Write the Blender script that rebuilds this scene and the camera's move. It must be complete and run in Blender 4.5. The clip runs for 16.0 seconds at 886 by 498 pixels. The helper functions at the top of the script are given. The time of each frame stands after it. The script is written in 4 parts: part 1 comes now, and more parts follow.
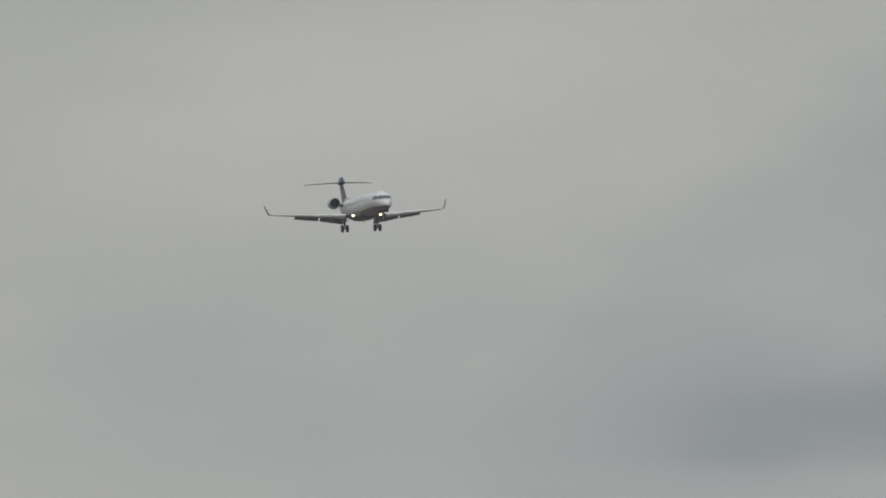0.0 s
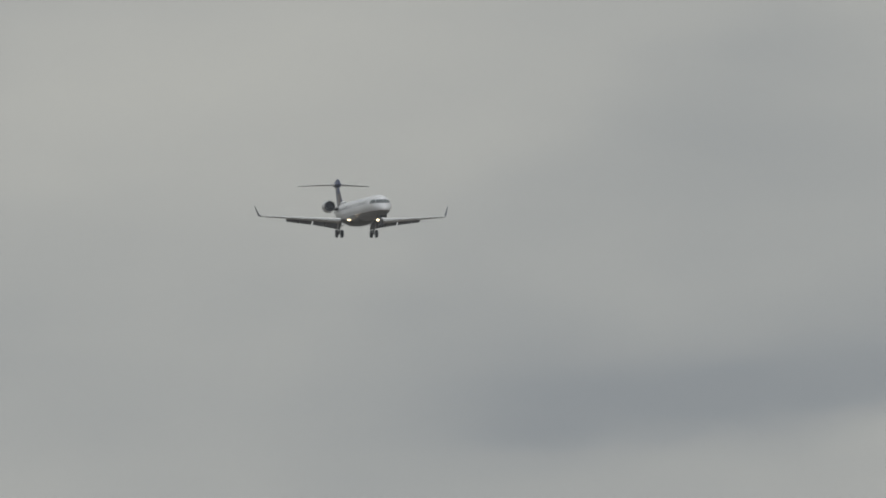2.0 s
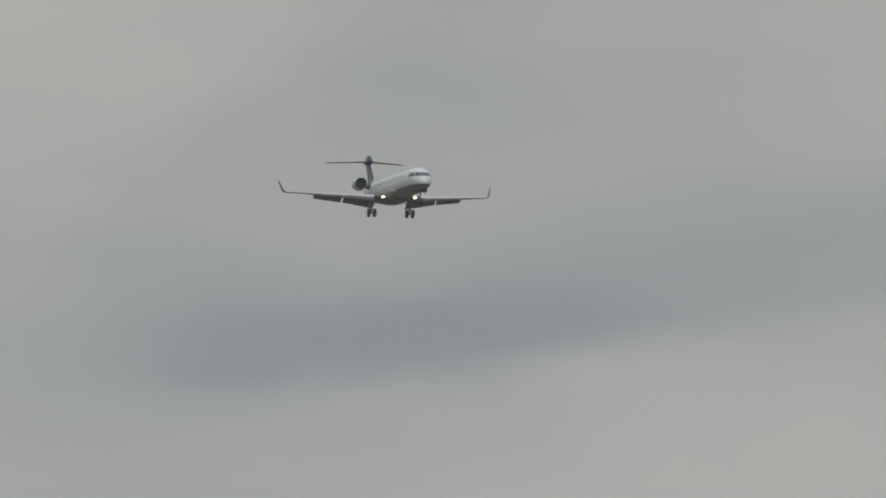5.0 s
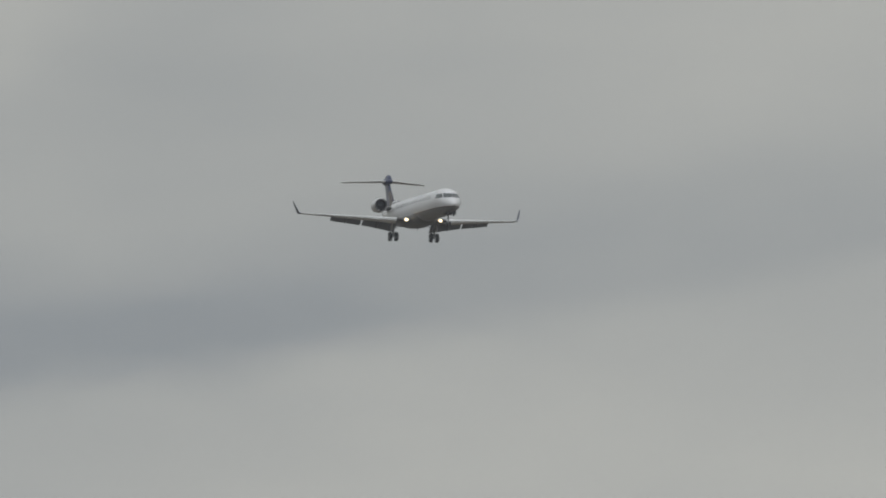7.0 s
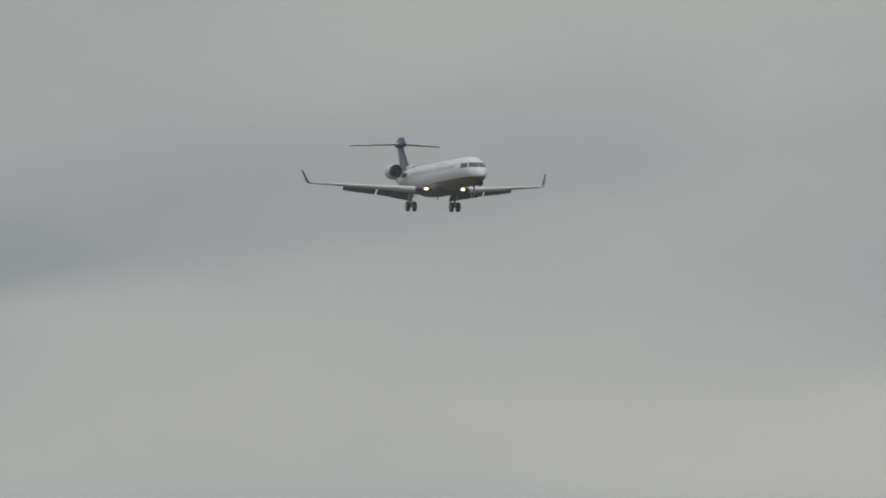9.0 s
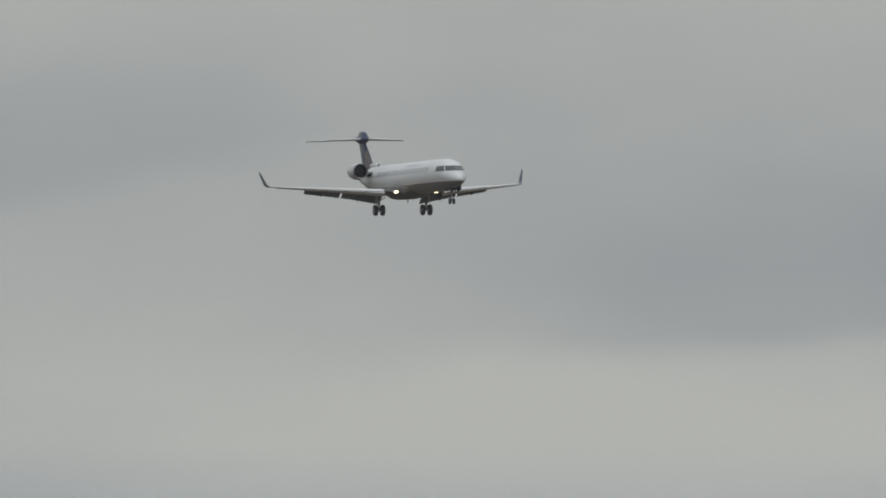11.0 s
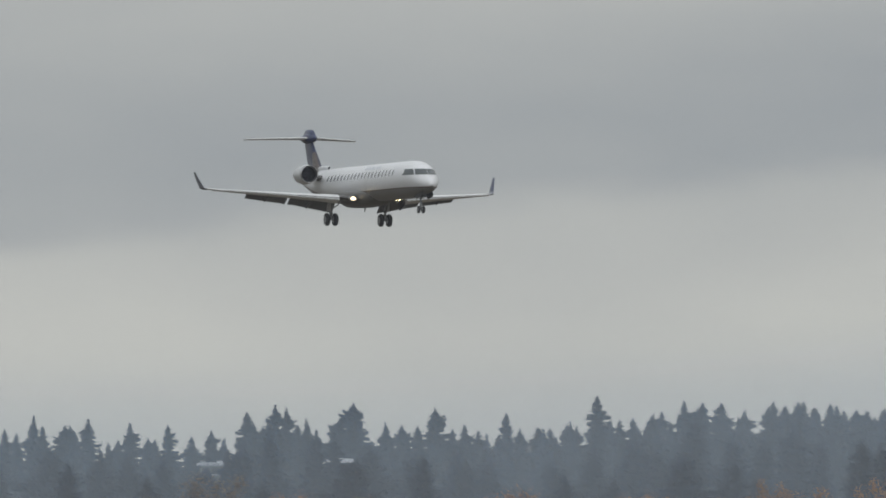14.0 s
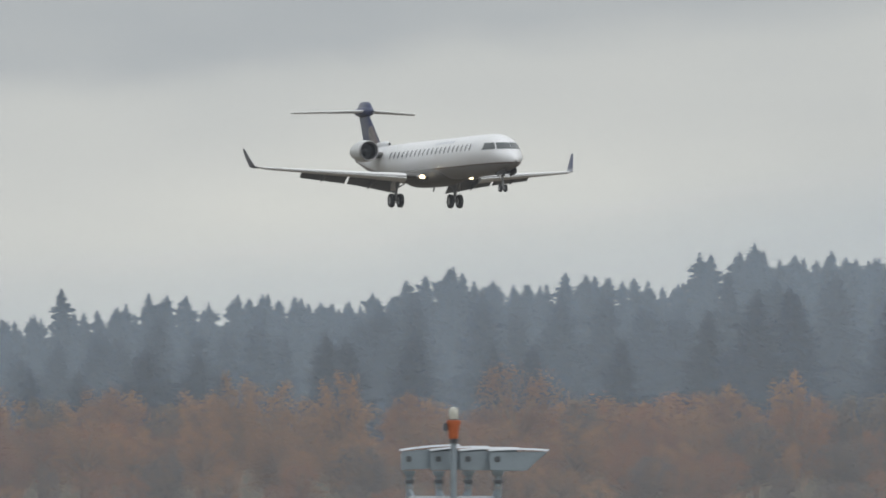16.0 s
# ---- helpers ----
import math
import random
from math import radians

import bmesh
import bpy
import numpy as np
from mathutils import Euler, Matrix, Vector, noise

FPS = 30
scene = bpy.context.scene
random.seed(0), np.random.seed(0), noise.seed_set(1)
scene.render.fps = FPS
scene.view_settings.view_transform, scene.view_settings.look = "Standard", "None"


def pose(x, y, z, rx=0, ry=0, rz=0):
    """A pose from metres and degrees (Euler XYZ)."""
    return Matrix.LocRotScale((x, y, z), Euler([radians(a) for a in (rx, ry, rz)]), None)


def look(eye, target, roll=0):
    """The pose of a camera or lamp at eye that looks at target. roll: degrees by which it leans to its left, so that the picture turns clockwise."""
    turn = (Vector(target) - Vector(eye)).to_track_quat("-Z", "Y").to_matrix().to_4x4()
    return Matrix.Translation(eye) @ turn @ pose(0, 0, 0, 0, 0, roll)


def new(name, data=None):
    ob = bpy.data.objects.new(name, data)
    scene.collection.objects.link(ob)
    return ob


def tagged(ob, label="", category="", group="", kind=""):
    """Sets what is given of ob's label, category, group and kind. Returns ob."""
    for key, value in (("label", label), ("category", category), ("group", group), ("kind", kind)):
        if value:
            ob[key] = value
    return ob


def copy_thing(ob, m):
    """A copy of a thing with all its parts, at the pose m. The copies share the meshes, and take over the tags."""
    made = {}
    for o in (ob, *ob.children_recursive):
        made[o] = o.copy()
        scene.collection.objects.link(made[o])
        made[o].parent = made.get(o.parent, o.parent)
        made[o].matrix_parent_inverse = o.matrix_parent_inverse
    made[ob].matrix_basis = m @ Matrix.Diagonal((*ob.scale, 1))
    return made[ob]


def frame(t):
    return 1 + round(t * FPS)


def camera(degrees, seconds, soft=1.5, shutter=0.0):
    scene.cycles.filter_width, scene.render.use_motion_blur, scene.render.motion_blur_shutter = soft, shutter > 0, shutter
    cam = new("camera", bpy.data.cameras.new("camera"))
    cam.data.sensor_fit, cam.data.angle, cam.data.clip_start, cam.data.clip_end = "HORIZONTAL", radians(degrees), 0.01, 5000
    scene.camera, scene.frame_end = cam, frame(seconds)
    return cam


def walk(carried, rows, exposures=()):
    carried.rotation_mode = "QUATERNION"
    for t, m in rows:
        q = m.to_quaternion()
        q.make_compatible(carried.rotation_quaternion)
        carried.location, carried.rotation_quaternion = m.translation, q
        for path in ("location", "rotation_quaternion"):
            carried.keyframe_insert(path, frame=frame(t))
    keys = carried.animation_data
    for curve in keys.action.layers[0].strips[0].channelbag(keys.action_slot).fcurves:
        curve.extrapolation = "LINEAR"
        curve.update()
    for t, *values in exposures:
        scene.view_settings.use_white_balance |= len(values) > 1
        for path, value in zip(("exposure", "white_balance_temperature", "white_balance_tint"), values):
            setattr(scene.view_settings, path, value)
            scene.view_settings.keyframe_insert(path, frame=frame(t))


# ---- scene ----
# ---- camera: a long lens on a raised stand, turned to follow the aircraft ----
EYE = 14.0
cam = camera(2.9951, 16.0, soft=1.8, shutter=0.22)
# seconds, degrees to the right of +y, degrees above level
TURNS = [
    (0, -9.4321, 1.6370),
    (0.5, -9.2957, 1.6115),
    (1, -9.1487, 1.6117),
    (1.5, -8.9663, 1.5973),
    (2, -8.7495, 1.5761),
    (2.5, -8.5514, 1.5319),
    (3, -8.3630, 1.4812),
    (3.5, -8.1770, 1.4381),
    (4, -8.0192, 1.4044),
    (6.3, -7.0773, 1.3312),
    (6.5, -6.9575, 1.3246),
    (6.7, -6.8856, 1.3378),
    (6.8, -6.8693, 1.3419),
    (7, -6.8506, 1.3615),
    (7.5, -6.6218, 1.3586),
    (8, -6.3029, 1.3125),
    (8.5, -6.0870, 1.2357),
    (9, -5.8417, 1.1681),
    (9.2, -5.7131, 1.1473),
    (11.3, -4.2762, 1.0597),
    (11.5, -4.1399, 1.0427),
    (12, -3.6522, 0.9461),
    (12.5, -3.2168, 0.8714),
    (13, -2.8175, 0.8216),
    (13.5, -2.3422, 0.7912),
    (14, -1.9362, 0.7479),
    (14.1, -1.8586, 0.7291),
    (14.2, -1.7808, 0.6963),
    (14.3, -1.6925, 0.6481),
    (14.4, -1.6042, 0.5835),
    (14.5, -1.5129, 0.5222),
    (15, -1.0745, 0.4036),
    (15.1, -0.9804, 0.3899),
    (15.2, -0.8831, 0.3864),
    (15.3, -0.7942, 0.3904),
    (15.4, -0.7148, 0.3903),
    (15.5, -0.6329, 0.3911),
    (15.7, -0.4769, 0.3902),
    (15.8, -0.3726, 0.3852),
    (16, -0.1251, 0.3844),
]
walk(cam, [(t, pose(0, 0, EYE, 90 + up, 0, -right)) for t, right, up in TURNS],
     exposures=[(0, -0.02, 6500, 10), (4, -0.07, 6490, 10), (7, -0.01, 6480, 10), (9, -0.02, 6440, 10), (12, 0.0, 6420, 10), (13.5, 0.02, 6380, 10), (14, 0.19, 6400, 10), (14.5, 0.22, 6410, 10), (15, 0.30, 6430, 10), (15.3, 0.47, 6440, 10), (16, 0.53, 6450, 10)])

# ---- overcast sky and a broad weak sun ----
SUN_UP, SUN_AZ = 48.0, 152.0      # degrees above level; degrees clockwise from +y


def value(nt, op, a, b=None, c=None, clamp=False):
    n = nt.nodes.new("ShaderNodeMath")
    n.operation, n.use_clamp = op, clamp
    for i, v in enumerate((a, b, c)):
        if v is None:
            continue
        if isinstance(v, (int, float)):
            n.inputs[i].default_value = v
        else:
            nt.links.new(v, n.inputs[i])
    return n.outputs[0]


def smooth(nt, x, lo, hi):
    n = nt.nodes.new("ShaderNodeMapRange")
    n.interpolation_type = "SMOOTHSTEP"
    nt.links.new(x, n.inputs[0])
    n.inputs[1].default_value, n.inputs[2].default_value = lo, hi
    return n.outputs[0]


def make_sky():
    w = bpy.data.worlds.new("overcast_sky")
    w.use_nodes = True
    scene.world = w
    nt = w.node_tree
    nt.nodes.clear()
    co = nt.nodes.new("ShaderNodeTexCoord")
    sep = nt.nodes.new("ShaderNodeSeparateXYZ")
    nt.links.new(co.outputs["Generated"], sep.inputs[0])
    x, y, z = sep.outputs
    az = value(nt, "MULTIPLY", value(nt, "ARCTAN2", x, y), 57.2958)
    el = value(nt, "MULTIPLY", value(nt, "ARCSINE", z), 57.2958)

    def clouds(sx, sy, scale, detail, off):
        comb = nt.nodes.new("ShaderNodeCombineXYZ")
        nt.links.new(value(nt, "MULTIPLY", az, sx), comb.inputs[0])
        nt.links.new(value(nt, "MULTIPLY", el, sy), comb.inputs[1])
        comb.inputs[2].default_value = off
        n = nt.nodes.new("ShaderNodeTexNoise")
        n.inputs["Scale"].default_value, n.inputs["Detail"].default_value, n.inputs["Roughness"].default_value = scale, detail, 0.5
        nt.links.new(comb.outputs[0], n.inputs["Vector"])
        return value(nt, "SUBTRACT", n.outputs["Fac"], 0.5)

    big = clouds(0.6, 1.1, 1.0, 3, 3.1)
    small = clouds(1.1, 3.4, 1.6, 4, 8.4)
    wisps = clouds(0.9, 6.0, 1.3, 3, 5.7)

    def blob(a0, e0, wa, we, slope):
        """A soft cloud bank round (a0, e0), wa by we degrees, its long axis sloping."""
        da = value(nt, "SUBTRACT", az, a0)
        de = value(nt, "SUBTRACT", value(nt, "SUBTRACT", el, e0), value(nt, "MULTIPLY", da, slope))
        de = value(nt, "ADD", de, value(nt, "MULTIPLY", small, 0.22))
        q = value(nt, "ADD", value(nt, "POWER", value(nt, "ABSOLUTE", value(nt, "DIVIDE", da, wa)), 2.0), value(nt, "POWER", value(nt, "ABSOLUTE", value(nt, "DIVIDE", de, we)), 2.0))
        return value(nt, "EXPONENT", value(nt, "MULTIPLY", q, -1.0))

    def bank(a0, e0, slope, a_lo, a_hi, soft_lo, top, soft_top, fade=0.7):
        """A cloud bank with a firm lower edge, level up to a0 and sloping beyond it, fading out upwards and at both ends."""
        da = value(nt, "SUBTRACT", az, a0)
        da = value(nt, "SMOOTH_MAX", da, 0.0, 0.5)
        de = value(nt, "SUBTRACT", value(nt, "SUBTRACT", el, e0), value(nt, "MULTIPLY", da, slope))
        de = value(nt, "ADD", de, value(nt, "MULTIPLY", small, 0.16))
        m = value(nt, "MULTIPLY", smooth(nt, de, 0.0, soft_lo), smooth(nt, de, top + soft_top, top))
        return value(nt, "MULTIPLY", m, value(nt, "MULTIPLY", smooth(nt, az, a_lo, a_lo + fade), smooth(nt, az, a_hi, a_hi - fade)))

    dark = value(nt, "ADD", 0.30, value(nt, "MULTIPLY", big, 0.65))
    dark = value(nt, "SUBTRACT", dark, value(nt, "MULTIPLY", smooth(nt, el, 0.75, 0.30), 0.09))
    dark = value(nt, "ADD", dark, value(nt, "MULTIPLY", wisps, 0.14))
    dark = value(nt, "ADD", dark, value(nt, "MULTIPLY", bank(-8.0, 0.79, 0.165, -9.1, -4.6, 0.20, 0.28, 0.42), 0.32))
    dark = value(nt, "ADD", dark, value(nt, "MULTIPLY", blob(-7.65, 1.08, 1.1, 0.13, 0.05), 0.22))
    # a darker sheet of cloud with a slanting front, above the long bank
    front = value(nt, "SUBTRACT", value(nt, "SUBTRACT", el, 1.30), value(nt, "MULTIPLY", value(nt, "ADD", az, 9.3), 0.75))
    front = value(nt, "ADD", front, value(nt, "MULTIPLY", small, 0.5))
    sheet = value(nt, "MULTIPLY", smooth(nt, front, 0.12, -0.30), value(nt, "MULTIPLY", smooth(nt, az, -9.5, -9.0), smooth(nt, az, -6.9, -8.0)))
    dark = value(nt, "ADD", dark, value(nt, "MULTIPLY", sheet, 0.14))
    dark = value(nt, "ADD", dark, value(nt, "MULTIPLY", bank(-3.9, 0.645, 0.09, -5.3, 9.0, 0.15, 0.30, 0.6, 1.7), 0.40))
    dark = value(nt, "ADD", dark, value(nt, "MULTIPLY", blob(-5.0, 1.35, 2.6, 0.50, 0.0), 0.10))
    for a0, e0, wa, we, slope, amount in ((-7.0, 1.45, 1.0, 0.36, 0.1, 0.12), (-9.4, 2.25, 1.6, 0.40, 0.15, -0.18), (-10.2, 0.95, 0.9, 0.36, 0.0, 0.16), (-6.2, 0.62, 1.9, 0.26, 0.02, -0.2), (-8.9, 1.25, 0.6, 0.35, 0.3, 0.14), (-0.6, 0.62, 1.8, 0.18, 0.02, -0.16), (-3.9, 0.42, 1.5, 0.26, 0.0, -0.2), (-7.2, 2.05, 0.8, 0.4, 0.0, 0.18), (-5.5, 2.0, 0.8, 0.35, 0.0, -0.08), (-5.35, 1.50, 0.8, 0.25, 0.0, -0.17), (-9.2, 2.15, 1.2, 0.45, 0.1, -0.15), (-8.0, 1.02, 0.7, 0.2, 0.0, 0.08), (-0.3, 1.28, 2.5, 0.3, 0.0, 0.10), (-0.3, 0.42, 1.0, 0.2, 0.0, -0.14)):
        dark = value(nt, "ADD", dark, value(nt, "MULTIPLY", blob(a0, e0, wa, we, slope), amount))
    light = nt.nodes.new("ShaderNodeMix")
    light.data_type = "RGBA"
    light.clamp_factor = True
    nt.links.new(dark, light.inputs["Factor"])
    light.inputs["A"].default_value = (0.458, 0.460, 0.430, 1)
    light.inputs["B"].default_value = (0.268, 0.288, 0.301, 1)
    # an overcast dome is about three times as bright overhead as at the horizon
    lift = value(nt, "ADD", 1.0, value(nt, "MULTIPLY", value(nt, "MAXIMUM", value(nt, "SUBTRACT", z, 0.06), 0.0), 1.1))
    bg = nt.nodes.new("ShaderNodeBackground")
    nt.links.new(light.outputs["Result"], bg.inputs["Color"])
    nt.links.new(lift, bg.inputs["Strength"])
    sky = nt.nodes.new("ShaderNodeTexSky")
    sky.sky_type, sky.sun_disc = "NISHITA", False
    sky.sun_elevation, sky.sun_rotation = radians(SUN_UP), radians(SUN_AZ)
    # the clear sky above the cloud adds only a little
    veil = nt.nodes.new("ShaderNodeBackground")
    nt.links.new(sky.outputs[0], veil.inputs["Color"])
    nt.links.new(value(nt, "MULTIPLY", value(nt, "MAXIMUM", value(nt, "SUBTRACT", z, 0.06), 0.0), 0.05), veil.inputs["Strength"])
    add = nt.nodes.new("ShaderNodeAddShader")
    nt.links.new(bg.outputs[0], add.inputs[0])
    nt.links.new(veil.outputs[0], add.inputs[1])
    out = nt.nodes.new("ShaderNodeOutputWorld")
    nt.links.new(add.outputs[0], out.inputs[0])


make_sky()
sun = new("sun", bpy.data.lights.new("sun", "SUN"))
sun.data.energy, sun.data.angle, sun.data.color = 0.38, radians(30), (1.0, 0.96, 0.9)
sa, su = radians(SUN_AZ), radians(SUN_UP)
sun.matrix_world = look((0, 0, 400), Vector((0, 0, 400)) - Vector((math.sin(sa) * math.cos(su), math.cos(sa) * math.cos(su), math.sin(su))))


# ---- materials ----
def material(name, color, rough=0.5, metal=0.0, var=0.12, scale=2.0, bump=0.0, second=None, per_object=0.0, coords="Object", fine=None, emit=None, translucent=0.0, coat=0.0):
    """A principled surface with broad and fine variation; second is the colour that stains and wear tend to."""
    m = bpy.data.materials.new(name)
    m.use_nodes = True
    nt = m.node_tree
    b = nt.nodes["Principled BSDF"]
    b.inputs["Roughness"].default_value, b.inputs["Metallic"].default_value = rough, metal
    b.inputs["Coat Weight"].default_value = coat
    co = nt.nodes.new("ShaderNodeTexCoord")
    n1 = nt.nodes.new("ShaderNodeTexNoise")
    n1.inputs["Scale"].default_value, n1.inputs["Detail"].default_value = scale, 4
    nt.links.new(co.outputs[coords], n1.inputs["Vector"])
    n2 = nt.nodes.new("ShaderNodeTexNoise")
    n2.inputs["Scale"].default_value, n2.inputs["Detail"].default_value = fine or scale * 9, 3
    nt.links.new(co.outputs[coords], n2.inputs["Vector"])
    mix = nt.nodes.new("ShaderNodeMix")
    mix.data_type = "RGBA"
    mix.inputs["A"].default_value = (*color, 1)
    mix.inputs["B"].default_value = (*(second or [c * 0.6 for c in color]), 1)
    f = value(nt, "ADD", value(nt, "MULTIPLY", smooth(nt, n1.outputs["Fac"], 0.35, 0.75), var * 2), value(nt, "MULTIPLY", smooth(nt, n2.outputs["Fac"], 0.35, 0.75), var))
    if per_object:
        info = nt.nodes.new("ShaderNodeObjectInfo")
        f = value(nt, "ADD", f, value(nt, "MULTIPLY", info.outputs["Random"], per_object))
    nt.links.new(f, mix.inputs["Factor"])
    nt.links.new(mix.outputs["Result"], b.inputs["Base Color"])
    if bump:
        bp = nt.nodes.new("ShaderNodeBump")
        bp.inputs["Strength"].default_value, bp.inputs["Distance"].default_value = bump, 0.02
        nt.links.new(n2.outputs["Fac"], bp.inputs["Height"])
        nt.links.new(bp.outputs[0], b.inputs["Normal"])
    if emit:
        b.inputs["Emission Color"].default_value, b.inputs["Emission Strength"].default_value = (*emit[0], 1), emit[1]
    if translucent:
        tr = nt.nodes.new("ShaderNodeBsdfTranslucent")
        nt.links.new(mix.outputs["Result"], tr.inputs["Color"])
        ms = nt.nodes.new("ShaderNodeMixShader")
        ms.inputs[0].default_value = translucent
        nt.links.new(b.outputs[0], ms.inputs[1])
        nt.links.new(tr.outputs[0], ms.inputs[2])
        nt.links.new(ms.outputs[0], nt.nodes["Material Output"].inputs[0])
    return m


WHITE = material("white_paint", (0.70, 0.71, 0.735), 0.40, var=0.18, scale=0.55, second=(0.56, 0.56, 0.55), coat=0.15)
BELLY = material("grey_belly_paint", (0.235, 0.235, 0.24), 0.42, var=0.22, scale=0.9, second=(0.15, 0.145, 0.14), coat=0.1)
FAIRING = material("grimy_grey_fairing_paint", (0.15, 0.145, 0.135), 0.5, var=0.25, scale=0.8, second=(0.09, 0.082, 0.074))
GLOVE = material("dark_grey_glove_paint", (0.062, 0.057, 0.053), 0.5, var=0.18, scale=1.2, second=(0.045, 0.04, 0.036))
WINGLET = material("grey_blue_winglet_paint", (0.17, 0.18, 0.215), 0.4, var=0.1, scale=0.8)
LINE = material("dark_stripe_paint", (0.10, 0.055, 0.05), 0.4, var=0.1)
WING = material("light_grey_wing_paint", (0.66, 0.66, 0.67), 0.4, var=0.12, scale=0.6, second=(0.48, 0.48, 0.47))
NACELLE = material("light_grey_nacelle_paint", (0.56, 0.57, 0.58), 0.35, var=0.12, scale=0.9, second=(0.42, 0.42, 0.41))
SLAT = material("bare_metal_slat", (0.76, 0.77, 0.78), 0.38, 0.35, var=0.1)
FLAP = material("grey_flap_paint", (0.16, 0.165, 0.185), 0.45, var=0.18, second=(0.08, 0.08, 0.08))
BLUE = material("blue_tail_paint", (0.020, 0.031, 0.095), 0.45, var=0.15, scale=0.5, coat=0.2)
GOLD = material("bronze_tail_paint", (0.105, 0.085, 0.085), 0.4, var=0.1)
PALEGOLD = material("pale_gold_lines", (0.23, 0.20, 0.18), 0.4, var=0.1)
GREYBAR = material("blue_grey_lettering_bars", (0.43, 0.455, 0.51), 0.4, var=0.05)
METAL = material("worn_metal", (0.40, 0.40, 0.41), 0.35, 0.85, var=0.2, second=(0.22, 0.2, 0.18))
FAN = material("grey_fan_metal", (0.20, 0.21, 0.25), 0.5, 0.3, var=0.1)
DARK = material("dark_engine_interior", (0.03, 0.03, 0.035), 0.5, 0.3, var=0.2)
STRUT = material("grey_gear_paint", (0.30, 0.31, 0.32), 0.45, 0.2, var=0.2, second=(0.12, 0.11, 0.1))
RUBBER = material("black_rubber", (0.042, 0.043, 0.048), 0.8, var=0.25, second=(0.05, 0.048, 0.045))
GLASS = material("dark_cockpit_glass", (0.05, 0.06, 0.065), 0.08, var=0.1)
CABIN = material("dark_cabin_glass", (0.12, 0.13, 0.15), 0.12, var=0.1)
LAMP = material("landing_light_glow", (0.9, 0.85, 0.7), 0.3, emit=((1.0, 0.78, 0.46), 3.2))
LAMP2 = material("taxi_light_glow", (0.9, 0.8, 0.6), 0.3, emit=((1.0, 0.70, 0.40), 3.5))
LAMP3 = material("inspection_light_glow", (0.9, 0.9, 0.85), 0.3, emit=((1.0, 0.97, 0.92), 1.2))
ORANGE = material("orange_lamp_housing", (0.50, 0.14, 0.06), 0.5, var=0.2, scale=6, second=(0.34, 0.10, 0.05))
FROST = material("frosted_lamp_glass", (0.56, 0.56, 0.50), 0.25, var=0.25, scale=9, second=(0.30, 0.31, 0.28))
PALE = material("pale_blue_grey_housing", (0.235, 0.285, 0.325), 0.5, var=0.2, scale=2, second=(0.17, 0.20, 0.225))
CAP = material("white_housing_lid", (0.50, 0.53, 0.57), 0.45, var=0.1, scale=3)
PORT = material("dark_port", (0.09, 0.10, 0.115), 0.4)
# the blue of distant haze is mixed into the needles' base colours
FIR = material("fir_needles_with_haze_blue", (0.030, 0.070, 0.150), 0.8, var=0.10, scale=0.18, fine=0.9, second=(0.026, 0.045, 0.075), per_object=0.6, translucent=0.6)
LIMB = material("brown_limbs", (0.22, 0.15, 0.10), 0.9, var=0.3, scale=1.0)
BARK = material("grey_bark", (0.13, 0.11, 0.10), 0.9, var=0.3, scale=1.0)
LEAVES = [material(n, c, 0.8, var=0.12, scale=0.12, fine=0.8, second=s, per_object=0.8, translucent=0.75) for n, c, s in (
    ("rust_autumn_leaves", (0.33, 0.152, 0.074), (0.215, 0.122, 0.085)),
    ("tan_autumn_leaves", (0.37, 0.190, 0.086), (0.25, 0.147, 0.085)),
    ("bare_grey_twigs", (0.195, 0.148, 0.118), (0.14, 0.115, 0.10)))]
GRASS = material("rough_grass", (0.075, 0.064, 0.042), 0.9, var=0.3, scale=0.02, fine=0.4, second=(0.09, 0.064, 0.046))
GRASS.node_tree.nodes["Principled BSDF"].inputs["Specular IOR Level"].default_value = 0.02
ROOF = material("pale_roof", (0.36, 0.38, 0.41), 0.7, var=0.15, scale=0.8)
SIDING = material("grey_siding", (0.17, 0.18, 0.20), 0.7, var=0.12, scale=0.8)


# ---- mesh helpers ----
def finish(me, smooth_angle=40):
    me.shade_smooth()
    me.set_sharp_from_angle(angle=radians(smooth_angle))


def part(name, bm, mat, parent=None, label="", m=None, smooth_angle=40):
    me = bpy.data.meshes.new(name)
    bmesh.ops.recalc_face_normals(bm, faces=bm.faces)
    bm.to_mesh(me)
    bm.free()
    me.materials.append(mat)
    finish(me, smooth_angle)
    ob = new(name, me)
    if parent:
        ob.parent = parent
    if m is not None:
        ob.matrix_basis = m
    return tagged(ob, label) if label else ob


def thing(name, label, category, m=None, group="", kind=""):
    ob = new(name)
    ob.empty_display_size = 0.5
    if m is not None:
        ob.matrix_basis = m
    return tagged(ob, label, category, group, kind)


def loft(rings, closed=True, cap=True, bm=None):
    bm = bm or bmesh.new()
    vs = [[bm.verts.new(p) for p in r] for r in rings]
    n = len(rings[0])
    for a, b in zip(vs, vs[1:]):
        for i in range(n if closed else n - 1):
            j = (i + 1) % n
            bm.faces.new((a[i], a[j], b[j], b[i]))
    if cap and closed:
        bm.faces.new(vs[0])
        bm.faces.new(vs[-1])
    return bm


def lathe(profile, axis="x", n=32, bm=None, at=(0, 0, 0), cap=False):
    """Turns (along, radius) pairs round an axis."""
    rings = []
    for a, r in profile:
        ring = []
        for k in range(n):
            c, s = r * math.cos(2 * math.pi * k / n), r * math.sin(2 * math.pi * k / n)
            p = {"x": (a, c, s), "y": (c, a, s), "z": (c, s, a)}[axis]
            ring.append(Vector(p) + Vector(at))
        rings.append(ring)
    return loft(rings, cap=cap, bm=bm)


